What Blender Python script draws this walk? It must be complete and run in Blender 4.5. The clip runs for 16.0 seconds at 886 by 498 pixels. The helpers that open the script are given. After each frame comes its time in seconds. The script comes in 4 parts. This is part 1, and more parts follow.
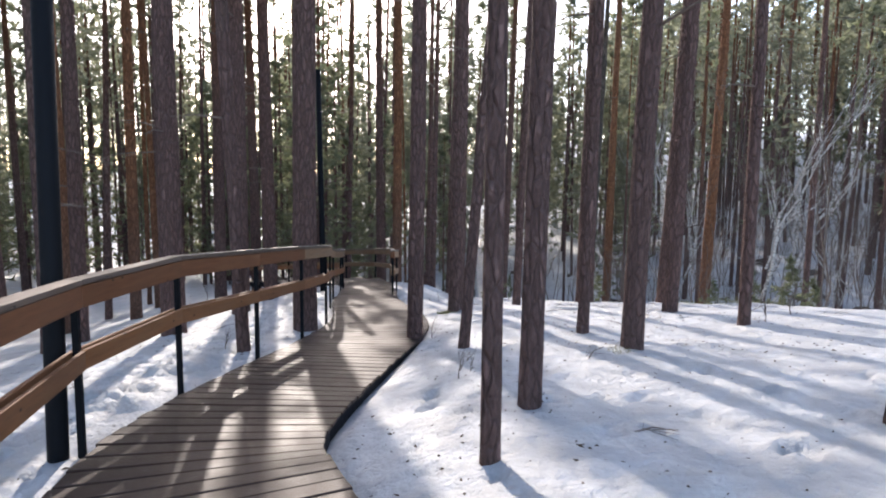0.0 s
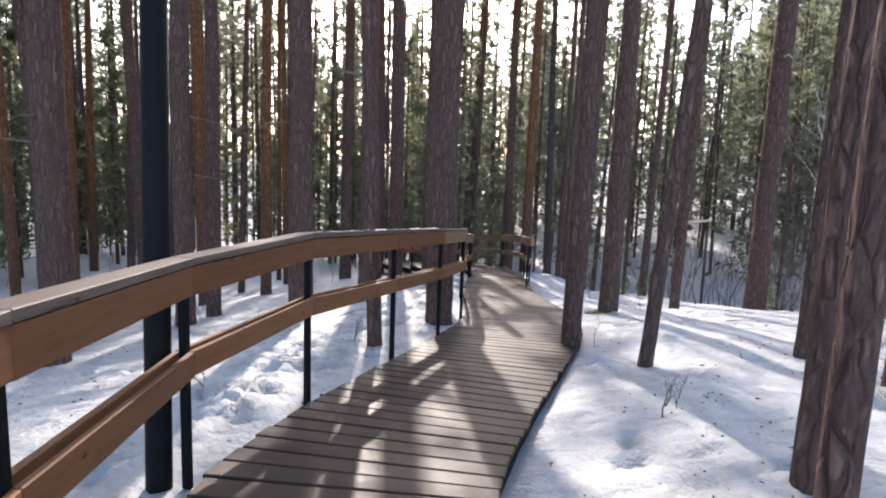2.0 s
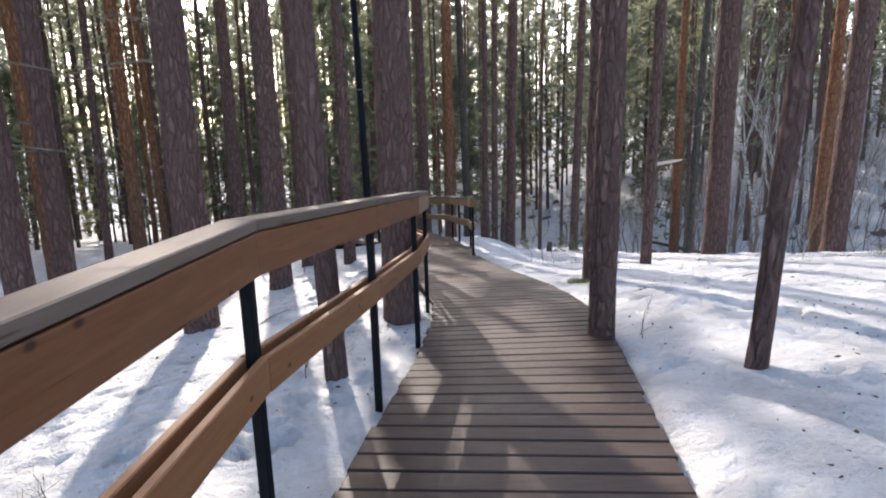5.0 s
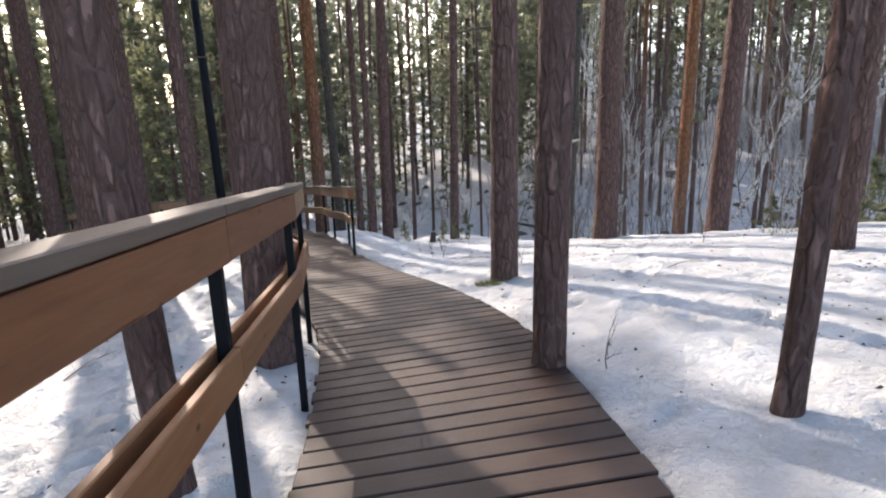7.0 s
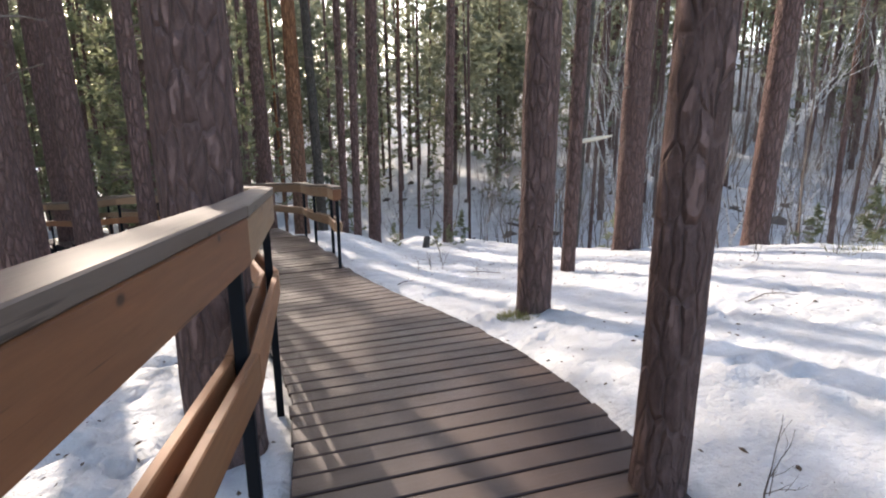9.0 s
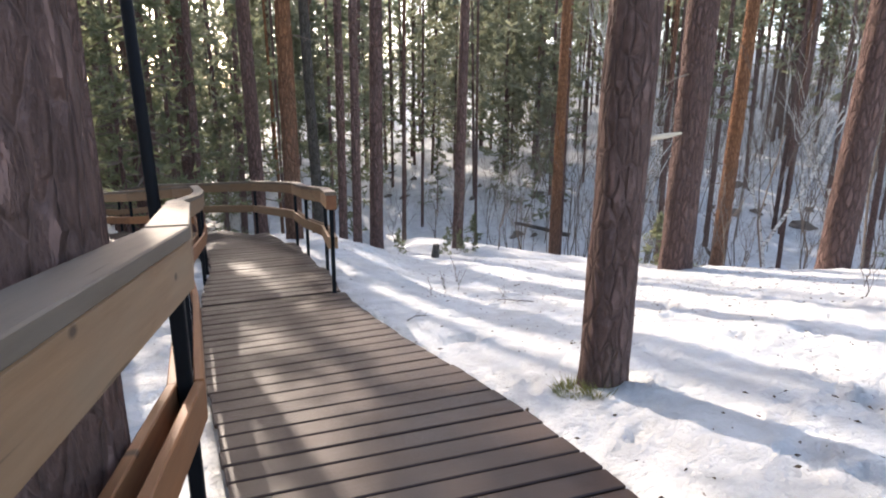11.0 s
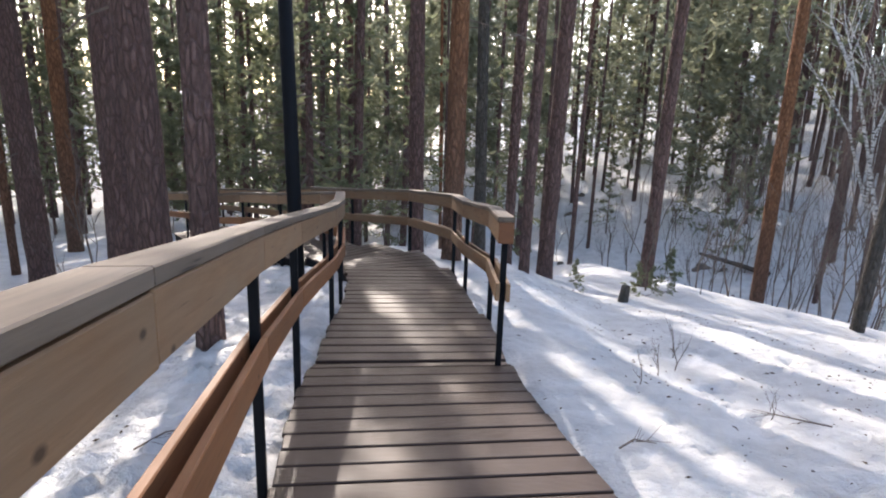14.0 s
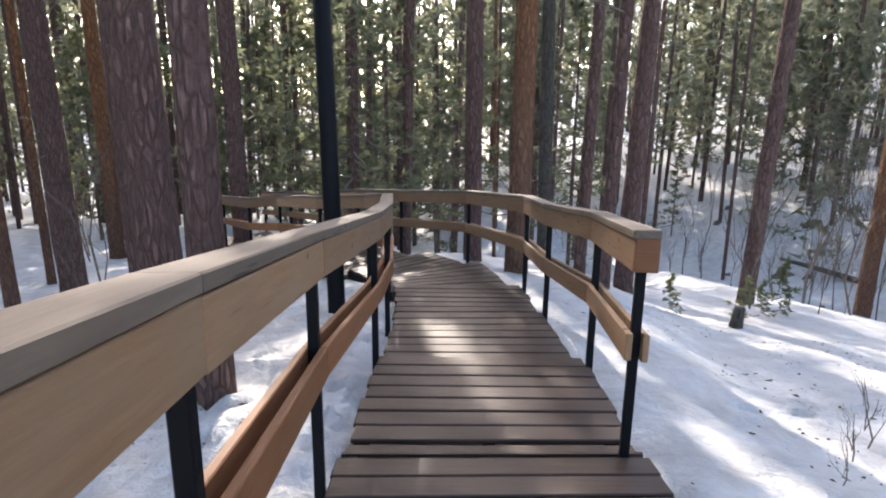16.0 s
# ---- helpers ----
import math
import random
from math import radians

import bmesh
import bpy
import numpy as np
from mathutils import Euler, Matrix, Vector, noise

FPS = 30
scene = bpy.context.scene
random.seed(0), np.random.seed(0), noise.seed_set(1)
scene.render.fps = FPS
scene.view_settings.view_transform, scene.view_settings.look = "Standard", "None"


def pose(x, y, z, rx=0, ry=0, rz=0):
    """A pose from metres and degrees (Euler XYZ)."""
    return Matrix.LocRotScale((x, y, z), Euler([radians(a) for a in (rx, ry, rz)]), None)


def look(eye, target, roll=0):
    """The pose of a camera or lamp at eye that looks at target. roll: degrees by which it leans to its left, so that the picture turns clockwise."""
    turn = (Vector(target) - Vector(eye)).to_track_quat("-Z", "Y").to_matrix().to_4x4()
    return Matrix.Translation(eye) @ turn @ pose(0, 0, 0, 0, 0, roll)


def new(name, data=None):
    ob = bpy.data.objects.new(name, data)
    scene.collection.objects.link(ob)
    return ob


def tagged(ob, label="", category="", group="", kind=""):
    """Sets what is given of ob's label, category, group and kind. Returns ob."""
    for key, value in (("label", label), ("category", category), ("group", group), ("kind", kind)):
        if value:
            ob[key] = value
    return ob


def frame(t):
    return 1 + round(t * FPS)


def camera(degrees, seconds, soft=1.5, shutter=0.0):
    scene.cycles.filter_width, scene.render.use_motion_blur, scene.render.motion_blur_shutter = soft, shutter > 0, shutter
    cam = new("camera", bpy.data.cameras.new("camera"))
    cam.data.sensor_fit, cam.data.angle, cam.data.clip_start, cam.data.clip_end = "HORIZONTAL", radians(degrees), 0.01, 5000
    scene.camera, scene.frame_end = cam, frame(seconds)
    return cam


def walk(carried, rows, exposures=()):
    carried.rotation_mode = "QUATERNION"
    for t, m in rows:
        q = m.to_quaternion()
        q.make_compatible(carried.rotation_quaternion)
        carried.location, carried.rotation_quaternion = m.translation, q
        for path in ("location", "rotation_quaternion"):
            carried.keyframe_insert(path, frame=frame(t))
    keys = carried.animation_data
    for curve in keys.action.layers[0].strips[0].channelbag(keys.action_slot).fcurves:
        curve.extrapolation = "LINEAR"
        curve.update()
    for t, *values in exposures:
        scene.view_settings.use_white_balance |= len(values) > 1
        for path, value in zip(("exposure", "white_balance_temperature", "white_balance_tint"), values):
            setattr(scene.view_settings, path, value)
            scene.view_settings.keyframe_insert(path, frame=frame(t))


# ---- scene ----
cam = camera(76.3, 16.0, 2.0)
METRES, EYE, TILT, LEAN, TURN = 11.5, 1.35, 0.0, 0.0, 0.0
ROWS = [
    (0.0, 0.0, 0.0, 0.0, 0.08, -5.89, -0.78),
    (0.5, -0.011, 0.0245, -0.0019, 6.1, -6.35, -0.82),
    (1.0, -0.0246, 0.0508, -0.0059, 8.03, -6.66, -1.1),
    (1.5, -0.0356, 0.0784, -0.0094, 10.62, -7.05, -1.68),
    (2.0, -0.0525, 0.1039, -0.0137, 11.74, -7.48, -2.07),
    (2.5, -0.0719, 0.1278, -0.0159, 12.41, -8.1, -1.89),
    (3.0, -0.0899, 0.1573, -0.0205, 12.64, -9.33, -1.6),
    (3.5, -0.1091, 0.1854, -0.0231, 12.28, -9.82, -1.0),
    (4.0, -0.1212, 0.2171, -0.0269, 10.54, -10.15, -0.03),
    (4.5, -0.137, 0.2436, -0.0294, 5.92, -10.6, 0.56),
    (5.0, -0.1466, 0.2716, -0.0313, 0.13, -11.11, 1.6),
    (7.5, -0.1591, 0.425, -0.0411, -14.46, -13.11, 1.36),
    (8.0, -0.1554, 0.4555, -0.0419, -14.72, -13.26, 1.04),
    (8.5, -0.1558, 0.4875, -0.044, -15.05, -13.32, 0.77),
    (11.0, -0.138, 0.6539, -0.0511, -15.04, -13.99, -0.38),
    (11.5, -0.135, 0.6831, -0.0514, -12.99, -13.93, 0.06),
    (12.0, -0.1349, 0.7139, -0.0525, -10.83, -14.07, 1.29),
    (12.5, -0.1329, 0.7437, -0.0557, -7.56, -13.85, 2.33),
    (13.0, -0.1319, 0.7752, -0.061, -4.61, -13.62, 1.33),
    (13.5, -0.134, 0.8043, -0.0653, -1.24, -13.44, -0.61),
    (14.0, -0.1364, 0.834, -0.0683, 1.32, -13.09, -1.83),
    (14.5, -0.1442, 0.863, -0.0726, 2.83, -13.04, -1.66),
    (15.0, -0.1484, 0.8908, -0.0763, 5.03, -12.93, -0.99),
    (15.5, -0.1531, 0.9206, -0.0817, 5.97, -12.95, -0.84),
    (16.0, -0.159, 0.9513, -0.0847, 5.99, -13.02, -0.69),
]
walk(cam, [(t, pose(0, 0, EYE, TILT, LEAN, TURN) @ pose(METRES * x, METRES * y, METRES * z, 90 + pitch, roll, yaw)) for t, x, y, z, yaw, pitch, roll in ROWS], [(0.0, 1.86, 6700, 15.0), (3.0, 2.11, 6750, 15.0), (5.0, 2.13, 6850, 15.0), (8.0, 2.24, 7250, 15.0), (11.0, 2.43, 7250, 15.0), (12.5, 2.35, 7000, 15.0), (14.5, 2.32, 6900, 15.0), (16.0, 2.55, 6950, 15.0)])

# ---- light ----
SUN_AZ, SUN_EL = 17.0, 31.0          # degrees left of ahead, above the horizon
world = bpy.data.worlds.new("sky")
scene.world = world
world.use_nodes = True
wn = world.node_tree
sky = wn.nodes.new("ShaderNodeTexSky")
sky.sky_type, sky.sun_disc = "NISHITA", False
sky.sun_elevation, sky.sun_rotation = radians(SUN_EL), radians(-SUN_AZ)
sky.air_density, sky.dust_density = 1.0, 1.5
wn.links.new(sky.outputs[0], wn.nodes["Background"].inputs[0])
wn.nodes["Background"].inputs[1].default_value = 0.15
sun_data = bpy.data.lights.new("sun", "SUN")
sun_data.energy, sun_data.angle, sun_data.color = 1.5, radians(0.6), (1.0, 0.94, 0.86)
sun = new("sun", sun_data)
sun_way = Vector((-math.sin(radians(SUN_AZ)) * math.cos(radians(SUN_EL)), math.cos(radians(SUN_AZ)) * math.cos(radians(SUN_EL)), math.sin(radians(SUN_EL))))
sun.matrix_world = look(sun_way * 60, (0, 0, 0))


# ---- materials ----
class Nodes:
    """Short hand for building a material's nodes."""

    def __init__(self, name):
        self.mat = bpy.data.materials.new(name)
        self.mat.use_nodes = True
        self.tree = self.mat.node_tree
        self.bsdf = self.tree.nodes["Principled BSDF"]
        self.out = self.tree.nodes["Material Output"]

    def times(self, source, factor):
        n = self.tree.nodes.new("ShaderNodeMath")
        n.operation = "MULTIPLY"
        n.inputs[1].default_value = factor
        self.tree.links.new(source, n.inputs[0])
        return n.outputs[0]

    def coords(self, scale, kind="Object", turn=(0, 0, 0)):
        c = self.tree.nodes.new("ShaderNodeTexCoord")
        m = self.tree.nodes.new("ShaderNodeMapping")
        m.inputs["Scale"].default_value = scale
        m.inputs["Rotation"].default_value = turn
        self.tree.links.new(c.outputs[kind], m.inputs[0])
        return m.outputs[0]

    def world_coords(self, scale):
        g = self.tree.nodes.new("ShaderNodeNewGeometry")
        m = self.tree.nodes.new("ShaderNodeMapping")
        m.inputs["Scale"].default_value = scale
        self.tree.links.new(g.outputs["Position"], m.inputs[0])
        return m.outputs[0]

    def noise(self, vector, scale=1.0, detail=4.0, rough=0.6):
        n = self.tree.nodes.new("ShaderNodeTexNoise")
        n.inputs["Scale"].default_value, n.inputs["Detail"].default_value, n.inputs["Roughness"].default_value = scale, detail, rough
        self.tree.links.new(vector, n.inputs["Vector"])
        return n.outputs["Fac"]

    def ramp(self, fac, *stops):
        r = self.tree.nodes.new("ShaderNodeValToRGB")
        self.tree.links.new(fac, r.inputs[0])
        el = r.color_ramp.elements
        while len(el) < len(stops):
            el.new(0.5)
        for e, (at, colour) in zip(el, stops):
            e.position = at
            e.color = (*colour, 1) if len(colour) == 3 else (colour[0],) * 3 + (1,)
        return r.outputs[0]

    def mix(self, fac, a, b, blend="MIX"):
        n = self.tree.nodes.new("ShaderNodeMixRGB")
        n.blend_type = blend
        for slot, v in zip((0, 1, 2), (fac, a, b)):
            if hasattr(v, "links"):
                self.tree.links.new(v, n.inputs[slot])
            else:
                n.inputs[slot].default_value = v if slot == 0 else (*v, 1)
        return n.outputs[0]

    def bump(self, height, strength, distance=0.02, normal=None):
        b = self.tree.nodes.new("ShaderNodeBump")
        b.inputs["Strength"].default_value, b.inputs["Distance"].default_value = strength, distance
        self.tree.links.new(height, b.inputs["Height"])
        if normal:
            self.tree.links.new(normal, b.inputs["Normal"])
        return b.outputs[0]

    def random(self):
        return self.tree.nodes.new("ShaderNodeObjectInfo").outputs["Random"]

    def done(self, colour=None, rough=0.6, metal=0.0, normal=None, spec=0.5):
        for slot, v in (("Base Color", colour), ("Roughness", rough), ("Metallic", metal), ("Normal", normal), ("Specular IOR Level", spec)):
            if v is None:
                continue
            if hasattr(v, "links"):
                self.tree.links.new(v, self.bsdf.inputs[slot])
            else:
                self.bsdf.inputs[slot].default_value = (*v, 1) if slot == "Base Color" else v
        return self.mat


def snow_material():
    n = Nodes("snow")
    w = n.world_coords((1, 1, 1))
    big, mid, fine = n.noise(w, 0.5, 5), n.noise(w, 4.0, 6), n.noise(w, 26.0, 5, 0.7)
    col = n.mix(n.ramp(big, (0.35, (0,)), (0.7, (1,))), (0.515, 0.52, 0.52), (0.63, 0.63, 0.625))
    # grey mottling: dirty snow, with soft dappled shade painted into the same patches
    col = n.mix(n.ramp(n.noise(w, 1.7, 7, 0.7), (0.42, (0,)), (0.64, (0.8,))), col, (0.395, 0.40, 0.395))
    col = n.mix(n.ramp(mid, (0.42, (0,)), (0.68, (0.75,))), col, (0.39, 0.39, 0.39))
    col = n.mix(n.ramp(fine, (0.58, (0,)), (0.76, (0.45,))), col, (0.42, 0.36, 0.29))
    crumbs = n.noise(n.world_coords((1, 1.7, 1)), 60.0, 3)
    col = n.mix(n.ramp(crumbs, (0.70, (0,)), (0.76, (0.6,))), col, (0.14, 0.10, 0.07))
    nb = n.bump(fine, 0.7, 0.016, n.bump(mid, 1.0, 0.09))
    return n.done(col, 0.55, normal=nb, spec=0.3)


def bark_material(name, dark, light, orange, low, high, lichen=0.15):
    n = Nodes(name)
    warp = n.tree.nodes.new("ShaderNodeVectorMath")
    jag = n.tree.nodes.new("ShaderNodeTexNoise")
    jag.inputs["Scale"].default_value, jag.inputs["Detail"].default_value = 9.0, 5.0
    n.tree.links.new(n.coords((1, 1, 0.6)), jag.inputs["Vector"])
    n.tree.links.new(n.coords((1, 1, 0.27)), warp.inputs[0])
    n.tree.links.new(n.mix(0.045, (0, 0, 0), jag.outputs["Color"]), warp.inputs[1])
    cells = n.tree.nodes.new("ShaderNodeTexVoronoi")
    cells.feature = "DISTANCE_TO_EDGE"
    cells.inputs["Scale"].default_value = 17.0
    n.tree.links.new(warp.outputs[0], cells.inputs["Vector"])
    plates = n.noise(n.coords((1, 1, 0.20)), 17.0, 7, 0.68)
    fissure = n.mix(1.0, n.ramp(cells.outputs["Distance"], (0.015, (0.0,)), (0.19, (1,))), n.ramp(plates, (0.34, (0.15,)), (0.55, (1,))), "MULTIPLY")
    fine = n.noise(n.coords((1, 1, 0.35)), 40.0, 5, 0.7)
    patch = n.noise(n.coords((1, 1, 0.3)), 3.0, 4)
    col = n.mix(fissure, dark, n.mix(patch, light, tuple(0.6 * c for c in light)))
    col = n.mix(0.45, col, n.ramp(fine, (0.2, tuple(0.45 * c for c in light)), (0.8, tuple(1.5 * c for c in light))))
    sep = n.tree.nodes.new("ShaderNodeSeparateXYZ")
    n.tree.links.new(n.coords((1, 1, 1)), sep.inputs[0])
    rise = n.tree.nodes.new("ShaderNodeMapRange")
    rise.inputs[1].default_value, rise.inputs[2].default_value = low, high
    n.tree.links.new(sep.outputs[2], rise.inputs[0])
    up = n.ramp(rise.outputs[0], (0.0, (0,)), (1.0, (1,)))
    flaky = n.mix(n.noise(n.coords((1, 1, 0.5)), 14.0, 6, 0.7), tuple(1.25 * c for c in orange), tuple(0.35 * c for c in orange))
    flaky = n.mix(fissure, tuple(0.4 * c for c in orange), flaky)
    col = n.mix(up, col, flaky)
    moss = n.ramp(n.noise(n.coords((1, 1, 0.4)), 2.2, 5), (0.55, (0,)), (0.8, (lichen,)))
    col = n.mix(moss, col, (0.17, 0.19, 0.13))
    nb = n.bump(fine, 0.6, 0.008, n.bump(fissure, 1.0, 0.035))
    return n.done(col, 0.9, normal=nb, spec=0.2)


def timber_material(name, pale, deep, grey, rough=0.6):
    """Boards whose grain runs along their own x."""
    n = Nodes(name)
    rnd = n.random()
    shift = n.tree.nodes.new("ShaderNodeVectorMath")
    shift.operation = "ADD"
    n.tree.links.new(n.coords((1.2, 14, 14)), shift.inputs[0])
    n.tree.links.new(n.times(rnd, 37.0), shift.inputs[1])
    grain = n.noise(shift.outputs[0], 3.0, 6, 0.65)
    cloud = n.noise(n.coords((1.5, 4, 4)), 1.6, 4)
    col = n.mix(n.ramp(grain, (0.3, (0,)), (0.7, (1,))), deep, pale)
    col = n.mix(n.ramp(cloud, (0.35, (0.0,)), (0.7, (0.65,))), col, grey)
    knots = n.tree.nodes.new("ShaderNodeTexVoronoi")
    knots.voronoi_dimensions = "2D"
    knots.inputs["Scale"].default_value = 3.1
    spot = n.tree.nodes.new("ShaderNodeVectorMath")
    n.tree.links.new(n.coords((0.8, 1.0, 1.3), turn=(radians(-90), 0, 0)), spot.inputs[0])
    n.tree.links.new(n.times(rnd, 61.0), spot.inputs[1])
    n.tree.links.new(spot.outputs[0], knots.inputs["Vector"])
    col = n.mix(n.ramp(knots.outputs["Distance"], (0.02, (0.9,)), (0.05, (0,))), col, tuple(0.22 * c for c in deep))
    split = n.noise(n.coords((0.9, 30, 30)), 2.0, 3, 0.5)
    col = n.mix(n.ramp(split, (0.66, (0,)), (0.70, (0.8,))), col, tuple(0.3 * c for c in deep))
    dim = n.tree.nodes.new("ShaderNodeMapRange")
    dim.inputs[3].default_value, dim.inputs[4].default_value = 0.72, 1.12
    n.tree.links.new(rnd, dim.inputs[0])
    comb = n.tree.nodes.new("ShaderNodeCombineXYZ")
    for k in range(3):
        n.tree.links.new(dim.outputs[0], comb.inputs[k])
    col = n.mix(1.0, col, comb.outputs[0], "MULTIPLY")
    return n.done(col, rough, normal=n.bump(grain, 0.35, 0.004), spec=0.4)


def deck_material():
    n = Nodes("deck_board")
    rnd = n.random()
    grooves = n.tree.nodes.new("ShaderNodeTexWave")
    grooves.bands_direction = "Y"
    grooves.inputs["Scale"].default_value, grooves.inputs["Distortion"].default_value = 32.0, 0.4
    n.tree.links.new(n.coords((0.15, 1, 1)), grooves.inputs["Vector"])
    grain = n.noise(n.coords((1.0, 20, 20)), 4.0, 5)
    stain = n.noise(n.world_coords((1, 1, 1)), 2.3, 6, 0.65)
    col = n.mix(grain, (0.026, 0.0145, 0.0112), (0.062, 0.037, 0.0285))
    col = n.mix(n.ramp(stain, (0.4, (0,)), (0.75, (0.6,))), col, (0.088, 0.058, 0.043))
    col = n.mix(n.ramp(rnd, (0.0, (0.0,)), (1.0, (0.6,))), col, (0.036, 0.021, 0.017))
    rough = n.ramp(stain, (0.3, (0.36,)), (0.7, (0.62,)))
    return n.done(col, rough, normal=n.bump(grain, 0.3, 0.003, n.bump(grooves.outputs["Fac"], 0.25, 0.002)), spec=0.32)


def steel_material():
    n = Nodes("black_steel")
    m = n.noise(n.coords((1, 1, 1)), 30.0, 5)
    col = n.mix(m, (0.0035, 0.004, 0.0055), (0.008, 0.009, 0.0115))
    return n.done(col, n.ramp(m, (0.3, (0.5,)), (0.7, (0.7,))), normal=n.bump(m, 0.1, 0.002), spec=0.12)


def needle_material(name, a, b, glow=0.45):
    n = Nodes(name)
    isl = n.tree.nodes.new("ShaderNodeNewGeometry").outputs["Random Per Island"]
    col = n.mix(isl, a, b)
    col = n.mix(n.noise(n.world_coords((1, 1, 1)), 0.35, 3), col, tuple(0.6 * c for c in a))
    n.done(col, 0.6, spec=0.3)
    tr = n.tree.nodes.new("ShaderNodeBsdfTranslucent")
    n.tree.links.new(n.mix(1.0, col, (2.3, 2.3, 2.05), "MULTIPLY"), tr.inputs[0])
    ms = n.tree.nodes.new("ShaderNodeMixShader")
    ms.inputs[0].default_value = glow
    n.tree.links.new(n.bsdf.outputs[0], ms.inputs[1]), n.tree.links.new(tr.outputs[0], ms.inputs[2])
    n.tree.links.new(ms.outputs[0], n.out.inputs[0])
    return n.mat


def plain_material(name, a, b, scale=12.0, rough=0.8):
    n = Nodes(name)
    m = n.noise(n.world_coords((1, 1, 1)), scale, 5)
    return n.done(n.mix(m, a, b), rough, normal=n.bump(m, 0.3, 0.005), spec=0.3)


def birch_material():
    n = Nodes("birch_bark")
    m = n.noise(n.coords((1, 1, 4.0)), 7.0, 5)
    col = n.ramp(m, (0.40, (0.05, 0.045, 0.04)), (0.5, (0.55, 0.52, 0.48)), (0.8, (0.72, 0.69, 0.64)))
    return n.done(col, 0.7, normal=n.bump(m, 0.3, 0.006))


SNOW = snow_material()
BARK = bark_material("pine_bark", (0.018, 0.012, 0.011), (0.215, 0.132, 0.116), (0.30, 0.135, 0.070), 6.0, 11.0)
BARK_RED = bark_material("red_pine_bark", (0.055, 0.030, 0.022), (0.22, 0.125, 0.088), (0.38, 0.175, 0.090), 0.8, 4.0, 0.05)
BARK_GREY = bark_material("grey_bark", (0.02, 0.018, 0.016), (0.13, 0.115, 0.10), (0.20, 0.14, 0.10), 6.0, 14.0, 0.35)
TIMBER = timber_material("rail_timber", (0.225, 0.084, 0.032), (0.135, 0.046, 0.017), (0.172, 0.072, 0.031))
# beige rail timber, raised in tone where the long railing's boards catch more light
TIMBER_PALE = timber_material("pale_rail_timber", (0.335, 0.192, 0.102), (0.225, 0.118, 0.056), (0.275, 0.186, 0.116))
TIMBER_BROWN = timber_material("brown_cap_timber", (0.165, 0.112, 0.082), (0.10, 0.064, 0.045), (0.15, 0.112, 0.09))
TIMBER_MID = timber_material("mid_rail_timber", (0.305, 0.122, 0.046), (0.19, 0.070, 0.025), (0.24, 0.112, 0.050))
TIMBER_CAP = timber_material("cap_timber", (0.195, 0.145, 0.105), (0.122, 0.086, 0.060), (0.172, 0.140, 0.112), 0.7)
DECK = deck_material()
STEEL = steel_material()
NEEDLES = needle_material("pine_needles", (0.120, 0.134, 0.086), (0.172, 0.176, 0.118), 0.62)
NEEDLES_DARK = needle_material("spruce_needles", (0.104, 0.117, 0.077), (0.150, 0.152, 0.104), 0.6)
# paler than the near needles: sunlit haze put into the distant wood's colour
NEEDLES_FAR = needle_material("haze_toned_needles", (0.148, 0.158, 0.116), (0.205, 0.204, 0.155), 0.64)
TWIG = plain_material("twig_bark", (0.09, 0.066, 0.054), (0.21, 0.165, 0.135))
DRY = plain_material("dry_grass", (0.16, 0.165, 0.055), (0.30, 0.27, 0.11))
LITTER = plain_material("litter", (0.05, 0.035, 0.025), (0.15, 0.10, 0.065))
BIRCH = birch_material()
ROCK = plain_material("dark_soil", (0.07, 0.055, 0.045), (0.17, 0.14, 0.115), 3.0)


# ---- mesh helpers ----
def mesh_of(name, verts, faces, mat, smooth=False):
    me = bpy.data.meshes.new(name)
    me.from_pydata([tuple(v) for v in verts], [], faces)
    me.materials.append(mat)
    if smooth:
        me.polygons.foreach_set("use_smooth", [True] * len(me.polygons))
    me.update()
    return me


def mesh_arrays(name, verts, tris, mat, smooth=False):
    """A mesh from numpy arrays of corners and triangles."""
    me = bpy.data.meshes.new(name)
    nt = len(tris)
    me.vertices.add(len(verts)), me.loops.add(3 * nt), me.polygons.add(nt)
    me.vertices.foreach_set("co", np.asarray(verts, np.float32).ravel())
    me.loops.foreach_set("vertex_index", np.asarray(tris, np.int32).ravel())
    me.polygons.foreach_set("loop_start", np.arange(0, 3 * nt, 3, dtype=np.int32))
    me.polygons.foreach_set("use_smooth", np.full(nt, smooth))
    me.materials.append(mat)
    me.update(calc_edges=True)
    me.validate()
    return me


def part(name, me, parent, m=None, label=""):
    ob = new(name, me)
    ob.parent = parent
    if m is not None:
        ob.matrix_basis = m
    if label:
        ob["label"] = label
    return ob


def prism(corners, low, high, bevel=0.004):
    """Verts and faces of a slab: plan corners (counter-clockwise) with a height at each corner, below and above."""
    bm = bmesh.new()
    k = len(corners)
    bot = [bm.verts.new((x, y, z)) for (x, y), z in zip(corners, low)]
    top = [bm.verts.new((x, y, z)) for (x, y), z in zip(corners, high)]
    bm.faces.new(bot[::-1]), bm.faces.new(top)
    for i in range(k):
        bm.faces.new((bot[i], bot[(i + 1) % k], top[(i + 1) % k], top[i]))
    if bevel:
        bmesh.ops.bevel(bm, geom=bm.edges[:], offset=bevel, segments=1, affect="EDGES")
    return bm


def bm_mesh(name, bm, mat, smooth=False):
    bmesh.ops.recalc_face_normals(bm, faces=bm.faces[:])
    me = bpy.data.meshes.new(name)
    bm.to_mesh(me)
    bm.free()
    me.materials.append(mat)
    if smooth:
        me.polygons.foreach_set("use_smooth", [True] * len(me.polygons))
    return me


def smooth01(v):
    v = min(1.0, max(0.0, v))
    return v * v * (3 - 2 * v)


